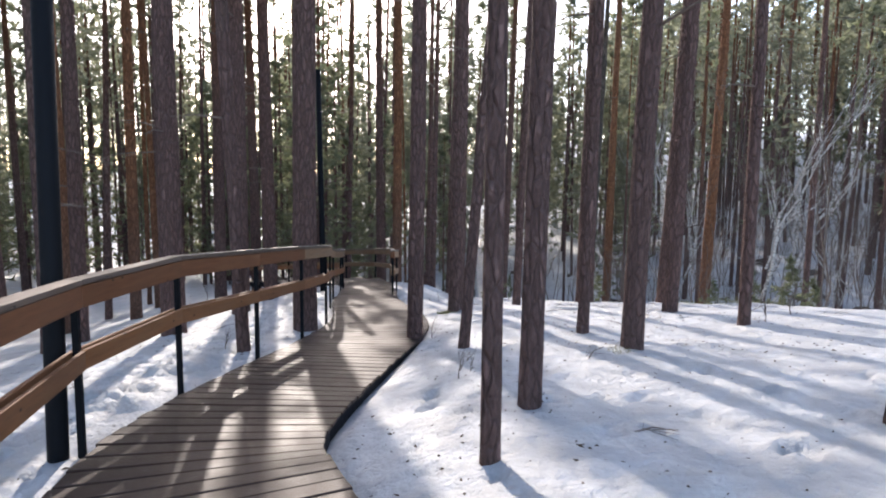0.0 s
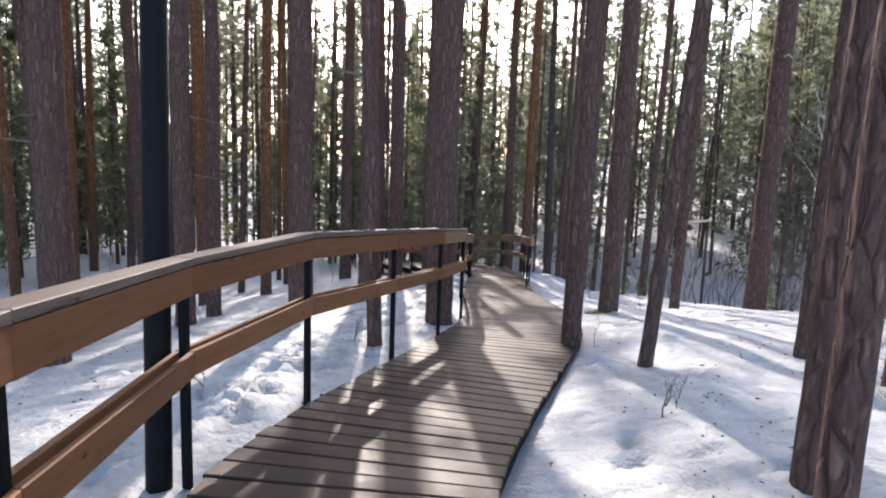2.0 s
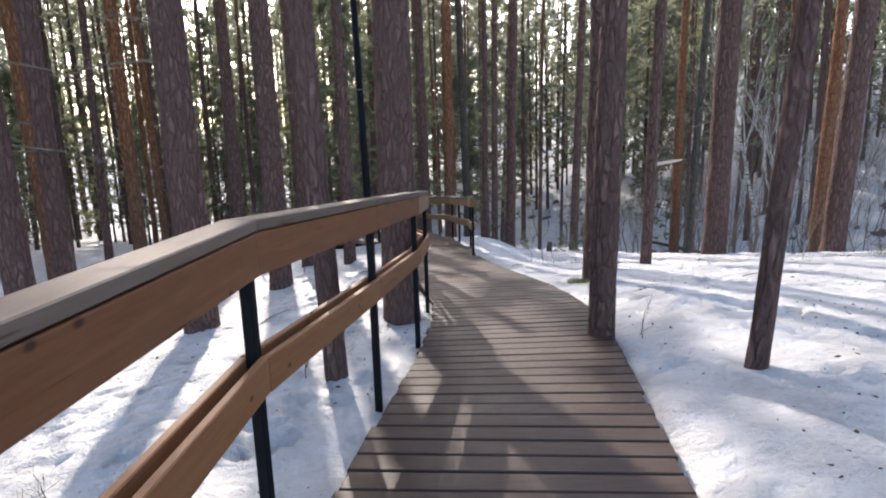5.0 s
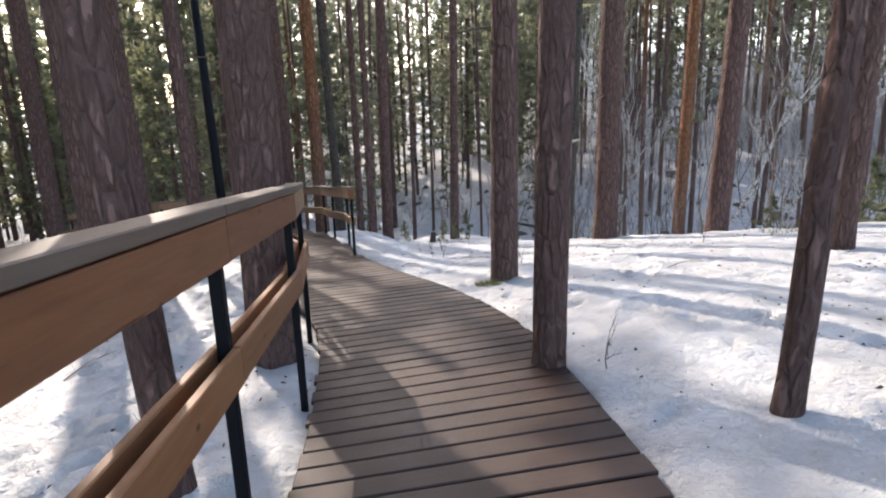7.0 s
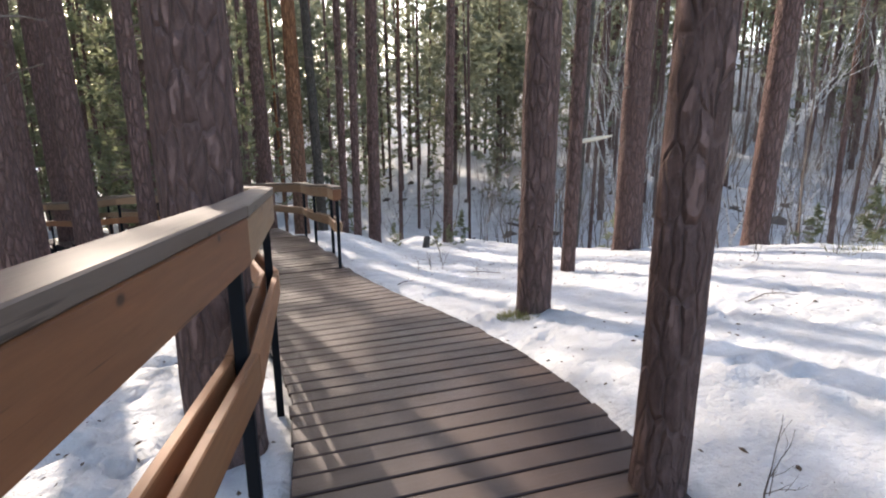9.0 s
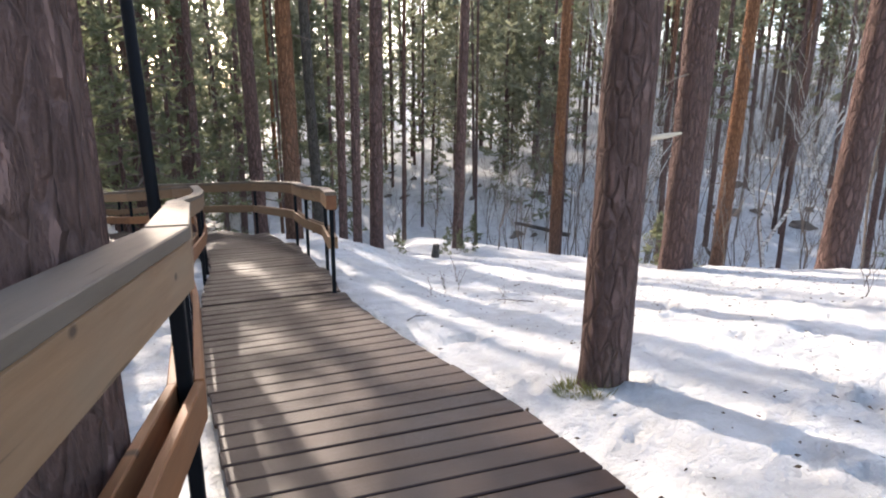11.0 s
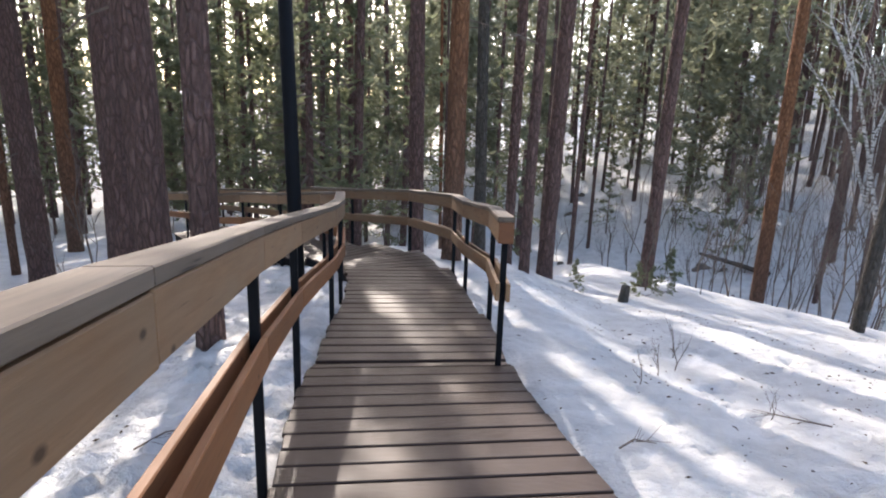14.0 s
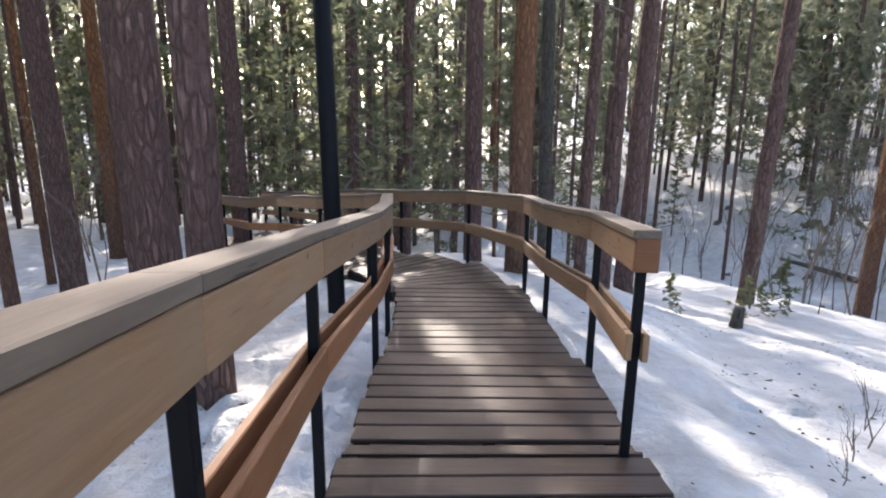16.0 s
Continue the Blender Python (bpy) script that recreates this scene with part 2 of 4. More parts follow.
# ---- the lie of the land ----
def slope(y):
    """Height of the boardwalk's line at y, as one even ramp."""
    return -0.04 - 0.085 * y


BANK = ((0.0, 0.0), (4.0, -0.75), (8.0, -1.9), (12.0, -3.6), (15.0, -4.6), (18.0, -4.3), (24.0, -2.2), (30.0, -1.6), (45.0, -0.8), (60.0, 0.5), (110.0, 5.0), (3000.0, 30.0))


def ground(x, y):
    z = -0.13 - 0.085 * (max(-30.0, min(y, 17.0)))
    z += 0.21 * smooth01((x + 0.8) / 1.3) * (1 - smooth01((y - 8.0) / 5.0)) + 0.035 * min(6.0, max(0.0, x))
    z -= 0.16 * min(9.0, max(0.0, -2.9 - x)) * smooth01((y + 4) / 10)
    z -= 0.065 * smooth01((x + 0.9) / 1.6) * max(0.0, min(y, 17.5) - 11.0)
    brow = 17.6 - 1.25 * min(14.0, max(0.0, x - 1.0))
    s = (y - brow) / (1.0 + 0.5 * smooth01((x - 1.0) / 2.0))
    s *= 0.35 + 0.65 * smooth01((x + 14.0) / 16.0)
    if s > 0:
        z += float(np.interp(s, [b[0] for b in BANK], [b[1] for b in BANK]))
    z += 0.17 * min(30.0, max(0.0, x - 13.0)) * smooth01((y + 5.0) / 25.0)
    z += 0.15 * min(75.0, max(0.0, math.hypot(x, y - 8.0) - 42.0)) * 0.75 * smooth01((y + 10.0) / 40.0)
    z += 0.05 * noise.noise((0.45 * x, 0.45 * y, 0.0)) + 0.5 * smooth01((math.hypot(x, y - 8) - 20) / 30) * noise.noise((0.08 * x, 0.08 * y, 3.0))
    return z


def fine_ground(x, y):
    z = ground(x, y)
    near = 1 - smooth01((math.hypot(x, y - 8) - 10) / 12)
    if near > 0:
        z += near * (0.034 * noise.noise((1.7 * x, 1.7 * y, 7.0)) + 0.030 * noise.noise((4.6 * x, 4.6 * y, 1.0)) ** 2 + 0.016 * noise.noise((9.0 * x, 9.0 * y, 2.0)) - 0.05 * max(0.0, noise.noise((2.9 * x, 2.9 * y, 5.0)) - 0.42))
    return z


# ---- the line of the boardwalk: left and right ends of cross lines ----
CROSS = [
    ((-0.35, -1.60), (1.00, -0.85)), ((-1.05, 0.10), (0.35, 0.95)), ((-1.60, 1.50), (-0.15, 2.25)), ((-2.05, 2.60), (-0.62, 3.20)),
    ((-2.28, 3.60), (-0.79, 3.75)), ((-2.28, 4.50), (-0.76, 4.50)), ((-2.15, 5.70), (-0.62, 5.60)), ((-1.98, 7.00), (-0.40, 7.00)),
    ((-1.87, 8.30), (-0.22, 8.40)), ((-1.88, 9.40), (-0.26, 9.50)), ((-2.05, 10.45), (-0.46, 10.60)), ((-2.30, 11.60), (-0.80, 11.80)),
    ((-2.50, 12.75), (-1.03, 12.95)), ((-2.62, 14.30), (-1.20, 14.45)), ((-2.75, 15.70), (-1.42, 15.90)), ((-3.00, 16.90), (-1.60, 17.10)),
    ((-3.40, 17.80), (-2.30, 18.90)), ((-4.40, 18.90), (-3.50, 20.10)), ((-6.50, 21.10), (-5.60, 22.30)), ((-9.00, 24.00), (-8.10, 25.20)),
]


def spline(points, steps):
    """Catmull-Rom through the points."""
    pts = [np.array(p, float) for p in points]
    pts = [2 * pts[0] - pts[1]] + pts + [2 * pts[-1] - pts[-2]]
    out = []
    for i in range(1, len(pts) - 2):
        a, b, c, d = pts[i - 1 : i + 3]
        for k in range(steps):
            t = k / steps
            out.append(0.5 * (2 * b + (c - a) * t + (2 * a - 5 * b + 4 * c - d) * t * t + (3 * b - a - 3 * c + d) * t**3))
    return np.array(out + [pts[-2]])


LINE = spline([(*a, *b) for a, b in CROSS], 30)
MID = (LINE[:, :2] + LINE[:, 2:]) / 2
ALONG = np.r_[0, np.cumsum(np.hypot(*np.diff(MID, axis=0).T))]
LENGTH = float(ALONG[-1])


def cross_at(s):
    return [float(np.interp(s, ALONG, LINE[:, k])) for k in range(4)]


def along_at(y):
    return float(np.interp(y, MID[:, 1], ALONG))


S_STEPS, S_TURN, TREAD = along_at(13.4), along_at(17.0), 1.2


def ramp_at(s):
    y = float(np.interp(min(s, S_TURN), ALONG, MID[:, 1]))
    return slope(y) - 0.12 * max(0.0, s - S_TURN)


def deck_z(s):
    if s < S_STEPS:
        return ramp_at(s)
    k = math.floor((s - S_STEPS) / TREAD)
    return ramp_at(S_STEPS + (k + 0.5) * TREAD) + 0.005


def near_deck(x, y):
    """Metres from the boardwalk's middle line, and how far along."""
    d = np.hypot(MID[:, 0] - x, MID[:, 1] - y)
    k = int(d.argmin())
    return float(d[k]), float(ALONG[k])


# ---- ground ----
def spaced(lo, hi, step, reach, grow=1.22):
    mid = list(np.arange(lo, hi + 1e-6, step))
    a, d = [], step
    while not a or a[-1] > lo - reach:
        d *= grow
        a.append((a[-1] if a else lo) - d)
    b, d = [], step
    while not b or b[-1] < hi + reach:
        d *= grow
        b.append((b[-1] if b else hi) + d)
    return a[::-1] + mid + b


def build_ground():
    xs, ys = spaced(-6.0, 6.5, 0.055, 900), spaced(0.5, 18.0, 0.055, 900)
    verts = []
    for y in ys:
        for x in xs:
            z = fine_ground(x, y)
            if -11 < x < 3 and -4 < y < 27:
                d, s = near_deck(x, y)
                if d < 1.5:
                    dip = 1 - smooth01((d - 0.62) / 0.3)
                    z = z * (1 - dip) + dip * min(z, deck_z(s) - 0.16)
            verts.append((x, y, z))
    w = len(xs)
    grid = np.array(verts)
    rnd = random.Random(15)
    prints = [(rnd.gauss(-3.05, 0.35), rnd.uniform(3.0, 15.5)) for _ in range(300)] + [(rnd.uniform(-0.3, 4.0), rnd.uniform(2.5, 16.0)) for _ in range(210)] + [(rnd.uniform(-6.5, -2.5), rnd.uniform(2.0, 17.0)) for _ in range(420)]
    for px, py in prints:
        an, ln, wd, deep = rnd.uniform(0, 3.2), rnd.uniform(0.09, 0.16), rnd.uniform(0.045, 0.07), rnd.uniform(0.025, 0.06)
        near = np.nonzero((abs(grid[:, 0] - px) < 0.35) & (abs(grid[:, 1] - py) < 0.35))[0]
        dx, dy = grid[near, 0] - px, grid[near, 1] - py
        u, v = (dx * math.cos(an) + dy * math.sin(an)) / ln, (dy * math.cos(an) - dx * math.sin(an)) / wd
        q = u * u + v * v
        grid[near, 2] += deep * (0.35 * np.exp(-((np.sqrt(q) - 1.5) ** 2) * 4) - np.exp(-q * q))
    # a pair of old ski tracks
    for off in (0.0, 0.2):
        a, b = np.array((-0.6 + off, 17.2)), np.array((2.6 + off, 10.6))
        d = (b - a) / np.hypot(*(b - a))
        rel = grid[:, :2] - a
        u, v = rel @ d, rel @ np.array((-d[1], d[0]))
        grid[:, 2] -= 0.03 * np.exp(-((v / 0.06) ** 2)) * (u > 0) * (u < 7)
    verts = grid
    faces = [(j * w + i, j * w + i + 1, (j + 1) * w + i + 1, (j + 1) * w + i) for j in range(len(ys) - 1) for i in range(w - 1)]
    ob = new("ground", mesh_of("ground", verts, faces, SNOW, True))
    tagged(ob, "snow covered forest ground with thawed specks and footprints", "snow", kind="structure")


build_ground()


# ---- boardwalk ----
def board_mesh(name, ends, low, high, mat, bevel=0.004):
    """A board between two cross sections given in plan, its own x along its length; returns the mesh and its pose."""
    (a0, a1), (b0, b1) = ends
    a, b = (Vector((*a0, 0)) + Vector((*a1, 0))) / 2, (Vector((*b0, 0)) + Vector((*b1, 0))) / 2
    ang = math.atan2(b.y - a.y, b.x - a.x)
    m = Matrix.Translation((a.x, a.y, low[0])) @ Matrix.Rotation(ang, 4, "Z")
    inv = m.inverted()
    cs = [inv @ Vector((*p, 0)) for p in (a1, b1, b0, a0)]
    lo = [low[0] - low[0], low[1] - low[0], low[1] - low[0], 0.0]
    hi = [high[0] - low[0], high[1] - low[0], high[1] - low[0], high[0] - low[0]]
    me = bm_mesh(name, prism([(c.x, c.y) for c in cs], lo, hi, bevel), mat)
    tilt = Matrix.Rotation(-math.atan2(low[1] - low[0], (b - a).length), 4, "Y")
    me.transform(tilt.inverted())
    return me, m @ tilt


def build_deck():
    deck = new("boardwalk")
    tagged(deck, "curving brown boardwalk of ribbed planks with low steps", "boardwalk", kind="structure")
    pitch, gap = 0.163, 0.014
    rnd = random.Random(4)
    starts = []
    s = 0.02
    while s < S_STEPS - pitch * 0.6:
        starts.append((s, pitch))
        s += pitch
    k = 0
    while S_STEPS + (k + 1) * TREAD < LENGTH - 0.1:
        for j in range(8):
            starts.append((S_STEPS + k * TREAD + j * TREAD / 8 - (0.02 if j == 0 else 0), TREAD / 8))
        k += 1
    for s, p in starts:
        s1 = s + p - gap
        lx0, ly0, rx0, ry0 = cross_at(s)
        lx1, ly1, rx1, ry1 = cross_at(s1)
        jl, jr = rnd.uniform(-0.012, 0.012), rnd.uniform(-0.012, 0.012)
        w = Vector((rx0 - lx0, ry0 - ly0)).normalized()
        ends = (((lx1 + w.x * jl, ly1 + w.y * jl), (lx0 + w.x * jl, ly0 + w.y * jl)), ((rx1 + w.x * jr, ry1 + w.y * jr), (rx0 + w.x * jr, ry0 + w.y * jr)))
        z = deck_z(s + p / 2) + rnd.uniform(-0.002, 0.002)
        me, m = board_mesh("plank", ends, (z - 0.03, z - 0.03), (z, z), DECK, 0.006)
        # the plank follows the fall of the ramp across its width
        if s < S_STEPS:
            fall = ramp_at(s1) - ramp_at(s)
            for v in me.vertices:
                v.co.z += fall * (v.co.y / (p - gap))
        part("plank", me, deck, m)
    # bearers under both edges and the middle, and a dark side board
    cut = list(np.arange(0.0, S_STEPS, 0.7)) + [S_STEPS + q * TREAD for q in range(k)]
    cut.append(S_STEPS + k * TREAD - 0.05)
    for f in (0.035, 0.5, 0.965):
        for s0, s1 in zip(cut, cut[1:]):
            s1 = min(s1, LENGTH) - 0.004
            q = []
            for s in (s0, s1):
                lx, ly, rx, ry = cross_at(s)
                q.append([(lx + (rx - lx) * (f + o), ly + (ry - ly) * (f + o)) for o in (-0.018, 0.018)])
            flat = s0 >= S_STEPS - 1e-6
            z0 = deck_z(s0 + 0.3) if flat else ramp_at(s0)
            z1 = z0 if flat else ramp_at(s1)
            me, m = board_mesh("bearer", (q[0], q[1]), (z0 - 0.20, z1 - 0.20), (z0 - 0.034, z1 - 0.034), STEEL, 0)
            part("bearer", me, deck, m, "dark steel bearer")
    for q in range(k):
        s = S_STEPS + q * TREAD
        lx, ly, rx, ry = cross_at(s + 0.012)
        lx2, ly2, rx2, ry2 = cross_at(s - 0.008)
        z = deck_z(s - 0.1)
        me, m = board_mesh("riser", (((lx, ly), (lx2, ly2)), ((rx, ry), (rx2, ry2))), (z - 0.15, z - 0.15), (z - 0.034, z - 0.034), DECK, 0)
        part("riser", me, deck, m)


# ---- railings ----
def railing(name, label, posts, group="", pale=False):
    """posts: (x, y, foot, top). Boxed top rail with a cap, doubled middle rail, square steel posts."""
    rail = new(name)
    tagged(rail, label, "railing", group)
    rnd = random.Random(len(posts) * 7)
    pts = [Vector((p[0], p[1])) for p in posts]
    nor = []
    for i in range(len(pts)):
        d0 = (pts[i] - pts[i - 1]).normalized() if i else (pts[1] - pts[0]).normalized()
        d1 = (pts[i + 1] - pts[i]).normalized() if i + 1 < len(pts) else d0
        n0, n1 = Vector((d0.y, -d0.x)), Vector((d1.y, -d1.x))
        b = (n0 + n1).normalized()
        nor.append(b / max(0.5, b.dot(n1)))

    def run(i, near, far, low, high, mat, nm, lb, grow=0.0):
        d = (pts[i + 1] - pts[i]).normalized()
        e0 = -d * grow if i == 0 else Vector((0, 0))
        e1 = d * grow if i + 2 == len(pts) else Vector((0, 0))
        ends = tuple(((tuple(pts[j] + nor[j] * far + e), tuple(pts[j] + nor[j] * near + e))) for j, e in ((i, e0), (i + 1, e1)))
        ends = ((ends[0][1], ends[0][0]), (ends[1][1], ends[1][0]))
        q = rnd.uniform(-0.003, 0.003)
        me, m = board_mesh(nm, ends, (posts[i][3] + low + q, posts[i + 1][3] + low + q), (posts[i][3] + high + q, posts[i + 1][3] + high + q), mat, 0.004)
        part(nm, me, rail, m, lb)

    for i in range(len(pts) - 1):
        # past y = 7 stronger light on the boards is put into their colour
        lit_tone = posts[i][1] > 7.0 and name == "railing"
        board, board_label = (TIMBER_PALE, "beige top board toned brighter as if lit") if lit_tone else (TIMBER, "warm brown planed top board")
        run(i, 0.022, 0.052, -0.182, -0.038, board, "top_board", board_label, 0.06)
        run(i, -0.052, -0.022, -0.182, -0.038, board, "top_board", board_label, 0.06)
        run(i, -0.062, 0.056, -0.035, 0.004, TIMBER_CAP if lit_tone else TIMBER_BROWN, "cap_board", "weathered grey cap board" if lit_tone else "weathered brown cap board", 0.07)
        middle, middle_label = (TIMBER_PALE, "pale beige middle board") if pale else (TIMBER_MID, "orange brown middle board")
        run(i, 0.022, 0.052, -0.600, -0.470, middle, "middle_board", middle_label, 0.06)
        run(i, -0.052, -0.022, -0.600, -0.470, middle, "middle_board", middle_label, 0.06)
    for i in (0, len(pts) - 1):
        d = ((pts[1] - pts[0]) if i == 0 else (pts[-2] - pts[-1])).normalized()
        o = pts[i] - d * 0.062
        n = Vector((d.y, -d.x))
        ends = ((tuple(o - n * 0.052 - d * 0.02), tuple(o - n * 0.052)), (tuple(o + n * 0.052 - d * 0.02), tuple(o + n * 0.052)))
        me, m = board_mesh("end_board", ends, (posts[i][3] - 0.18,) * 2, (posts[i][3] - 0.033,) * 2, TIMBER, 0.003)
        part("end_board", me, rail, m)
    for i, (x, y, foot, top) in enumerate(posts):
        if foot is None:
            continue
        bm = prism([(-0.021, -0.021), (0.021, -0.021), (0.021, 0.021), (-0.021, 0.021)], (0,) * 4, (top - 0.034 - foot,) * 4, 0.004)
        d = pts[min(i + 1, len(pts) - 1)] - pts[max(i - 1, 0)]
        ob = part("post", bm_mesh("post", bm, STEEL), rail, Matrix.Translation((x, y, foot)) @ Matrix.Rotation(math.atan2(d.y, d.x), 4, "Z"), "black square steel post")
    return rail


LEFT = [
    (-0.15, -1.55, 1.05), (-0.75, -0.45, 1.05), (-1.36, 0.95, 1.065), (-1.97, 2.30, 1.085), (-2.40, 3.62, 1.095), (-2.36, 4.95, 1.195), (-2.14, 6.40, 1.225), (-1.96, 7.75, 1.25),
    (-1.925, 9.20, 1.265), (-2.13, 10.50, 1.248, 0), (-2.38, 11.80, 1.17), (-2.545, 12.97, 1.105), (-2.65, 14.50, 1.06), (-2.75, 15.40, 1.06), (-3.03, 16.85, 1.08),
    (-3.48, 17.80, 1.10), (-4.45, 18.85, 1.10), (-5.5, 19.95, 1.12), (-6.55, 21.05, 1.08), (-7.8, 22.5, 1.12), (-9.05, 23.95, 1.10),
]
RIGHT = [(-1.20, 13.43, 1.10), (-1.20, 14.55, 1.08), (-1.40, 15.80, 1.05), (-1.54, 16.95, 1.06), (-2.28, 18.95, 1.06), (-3.48, 20.16, 1.08), (-4.5, 21.25, 1.12), (-5.58, 22.36, 1.08), (-6.8, 23.8, 1.12), (-8.08, 25.26, 1.10)]


def posts_of(rows):
    out = []
    for x, y, h, *bare in rows:
        z = ramp_at(near_deck(x, y)[1])
        out.append((x, y, z - 0.25 if not bare else None, z + h))
    return out


build_deck()
railing("railing", "long brown timber railing with steel posts beside the boardwalk", posts_of(LEFT), "boardwalk railings")
railing("railing", "short brown timber railing with closed end beside the steps", posts_of(RIGHT), "boardwalk railings", True)


# ---- lamp posts ----
def lamp_post(x, y, r, height, tilt, label):
    z = ground(x, y) - 0.1
    ob = new("lamp_post")
    ob.matrix_basis = Matrix.Translation((x, y, z)) @ Euler((0, radians(tilt), 0)).to_matrix().to_4x4()
    tagged(ob, label, "lamp post", "path lamp posts")
    verts, faces = [], []
    levels = [(0, 1.0), (0.02, 1.0), (height, 0.8)]
    for h, f in levels:
        verts += [(r * f * math.cos(2 * math.pi * a / 20), r * f * math.sin(2 * math.pi * a / 20), h) for a in range(20)]
    for j in range(len(levels) - 1):
        faces += [(20 * j + a, 20 * j + (a + 1) % 20, 20 * j + 20 + (a + 1) % 20, 20 * j + 20 + a) for a in range(20)]
    faces.append(tuple(range(40, 60)))
    part("pole", mesh_of("pole", verts, faces, STEEL, True), ob)
    return ob


lamp_post(-2.53, 3.57, 0.064, 6.5, 1.2, "matt black round lamp post standing in the snow")
lamp_post(-3.53, 16.53, 0.092, 6.5, -1.0, "slim black lamp post beyond the railing")


# ---- trees ----
def tube(path, radii, sides, rough=0.0, seed=0, flute=0.0):
    """Corners and triangles of a round stem along a path."""
    verts, tris = [], []
    for j, (p, r) in enumerate(zip(path, radii)):
        for a in range(sides):
            an = 2 * math.pi * a / sides
            k = r
            if rough:
                c, s_ = math.cos(an), math.sin(an)
                k *= 1 + rough * noise.noise((c * 2.2 + seed, s_ * 2.2, p[2] * 1.3)) + 0.8 * rough * noise.noise((c * 7 + seed, s_ * 7, p[2] * 3.6))
            verts.append((p[0] + k * math.cos(an), p[1] + k * math.sin(an), p[2]))
    for j in range(len(path) - 1):
        for a in range(sides):
            p, q = j * sides + a, j * sides + (a + 1) % sides
            tris += [(p, q, q + sides), (p, q + sides, p + sides)]
    return verts, tris


def join(pieces):
    verts, tris, n = [], [], 0
    for v, t in pieces:
        verts += list(v)
        tris += [(a + n, b + n, c + n) for a, b, c in t]
        n += len(v)
    return verts, tris


def twig(a, b, ra, rb, sides=4):
    """A thin stem from a to b."""
    a, b = Vector(a), Vector(b)
    d = (b - a).normalized()
    u = d.orthogonal().normalized()
    w = d.cross(u)
    verts = [a + (u * math.cos(2 * math.pi * k / sides) + w * math.sin(2 * math.pi * k / sides)) * ra for k in range(sides)]
    verts += [b + (u * math.cos(2 * math.pi * k / sides) + w * math.sin(2 * math.pi * k / sides)) * rb for k in range(sides)]
    tris = []
    for k in range(sides):
        q = (k + 1) % sides
        tris += [(k, q, q + sides), (k, q + sides, k + sides)]
    return verts, tris


def tuft(rnd, at, size, blades):
    """Needles that fan out from a shoot."""
    verts, tris = [], []
    for _ in range(blades):
        d = Vector((rnd.gauss(0, 1), rnd.gauss(0, 1), rnd.gauss(0.35, 0.8))).normalized()
        side = d.cross(Vector((rnd.gauss(0, 1), rnd.gauss(0, 1), rnd.gauss(0, 1)))).normalized() * size * rnd.uniform(0.12, 0.22)
        o = Vector(at) + d * size * rnd.uniform(-0.2, 0.25)
        tip = o + d * size * rnd.uniform(0.8, 1.3)
        n = len(verts)
        verts += [o - side, o + side * 0.7, tip]
        tris.append((n, n + 1, n + 2))
    return verts, tris


def crown_of(seed, height, low, limbs, reach, shoots, blades, size, cone=False, mat=NEEDLES):
    rnd = random.Random(seed)
    wood, green = [], []
    for i in range(limbs):
        f = (i + rnd.random()) / limbs
        z = low + (height - low) * f ** (0.85 if cone else 0.8)
        an = rnd.uniform(0, 2 * math.pi)
        ln = reach * ((1 - f) ** 0.9 + 0.10 if cone else (0.35 + 0.65 * math.sin(math.pi * min(1, 0.25 + 0.8 * f)))) * rnd.uniform(0.55, 1.15)
        rise = rnd.uniform(-0.25, 0.15) if cone else rnd.uniform(-0.05, 0.55)
        root = Vector((0, 0, z))
        tip = root + Vector((math.cos(an) * ln, math.sin(an) * ln, rise * ln))
        knee = root.lerp(tip, 0.5) + Vector((0, 0, -0.10 * ln))
        r = 0.012 + 0.012 * ln
        wood += [twig(root, knee, r, r * 0.6), twig(knee, tip, r * 0.6, 0.006)]
        for _ in range(shoots):
            t = rnd.uniform(0.3, 1.05)
            p = root.lerp(knee, 2 * t) if t < 0.5 else knee.lerp(tip, 2 * t - 1)
            p = p + Vector((rnd.gauss(0, 1), rnd.gauss(0, 1), rnd.gauss(0, 0.6))) * ln * 0.13
            green.append(tuft(rnd, p, size * rnd.uniform(0.7, 1.3), blades))
    w, g = join(wood), join(green)
    return mesh_arrays("branchwork", *w, TWIG), mesh_arrays("crown", *g, mat)


TALL = [crown_of(11 + i, 21.0, 12.5, 22, 1.7, 7, 7, 0.32) for i in range(3)]
MIXED = [crown_of(21 + i, 20.0, 4.5, 44, 1.7, 5, 6, 0.34) for i in range(3)]
YOUNG = [crown_of(31 + i, 9.0, 1.0, 46, 1.7, 6, 6, 0.27, True, NEEDLES_DARK if i == 1 else NEEDLES) for i in range(3)]


def stem_mesh(diam, height, sides, step, seed, bend, mat, rough=0.06):
    rnd = random.Random(seed)
    ax, ay, ph = rnd.uniform(-bend, bend), rnd.uniform(-bend, bend), rnd.uniform(0, 6)
    path, radii, z = [], [], -0.35
    while z < height:
        u = max(0.0, z) / height
        path.append((ax * math.sin(3.0 * u + ph) - ax * math.sin(ph), ay * math.sin(2.5 * u + ph) - ay * math.sin(ph), z))
        flare = 1 + 0.13 * math.exp(-max(0.0, z + 0.1) / 0.16)
        radii.append(diam / 2 * flare * (1 - 0.72 * u**1.2))
        z += step if z < 7 else 1.0
    path.append((path[-1][0], path[-1][1], height))
    radii.append(0.01)
    return mesh_arrays("trunk", *tube(path, radii, sides, rough, seed), mat, True)


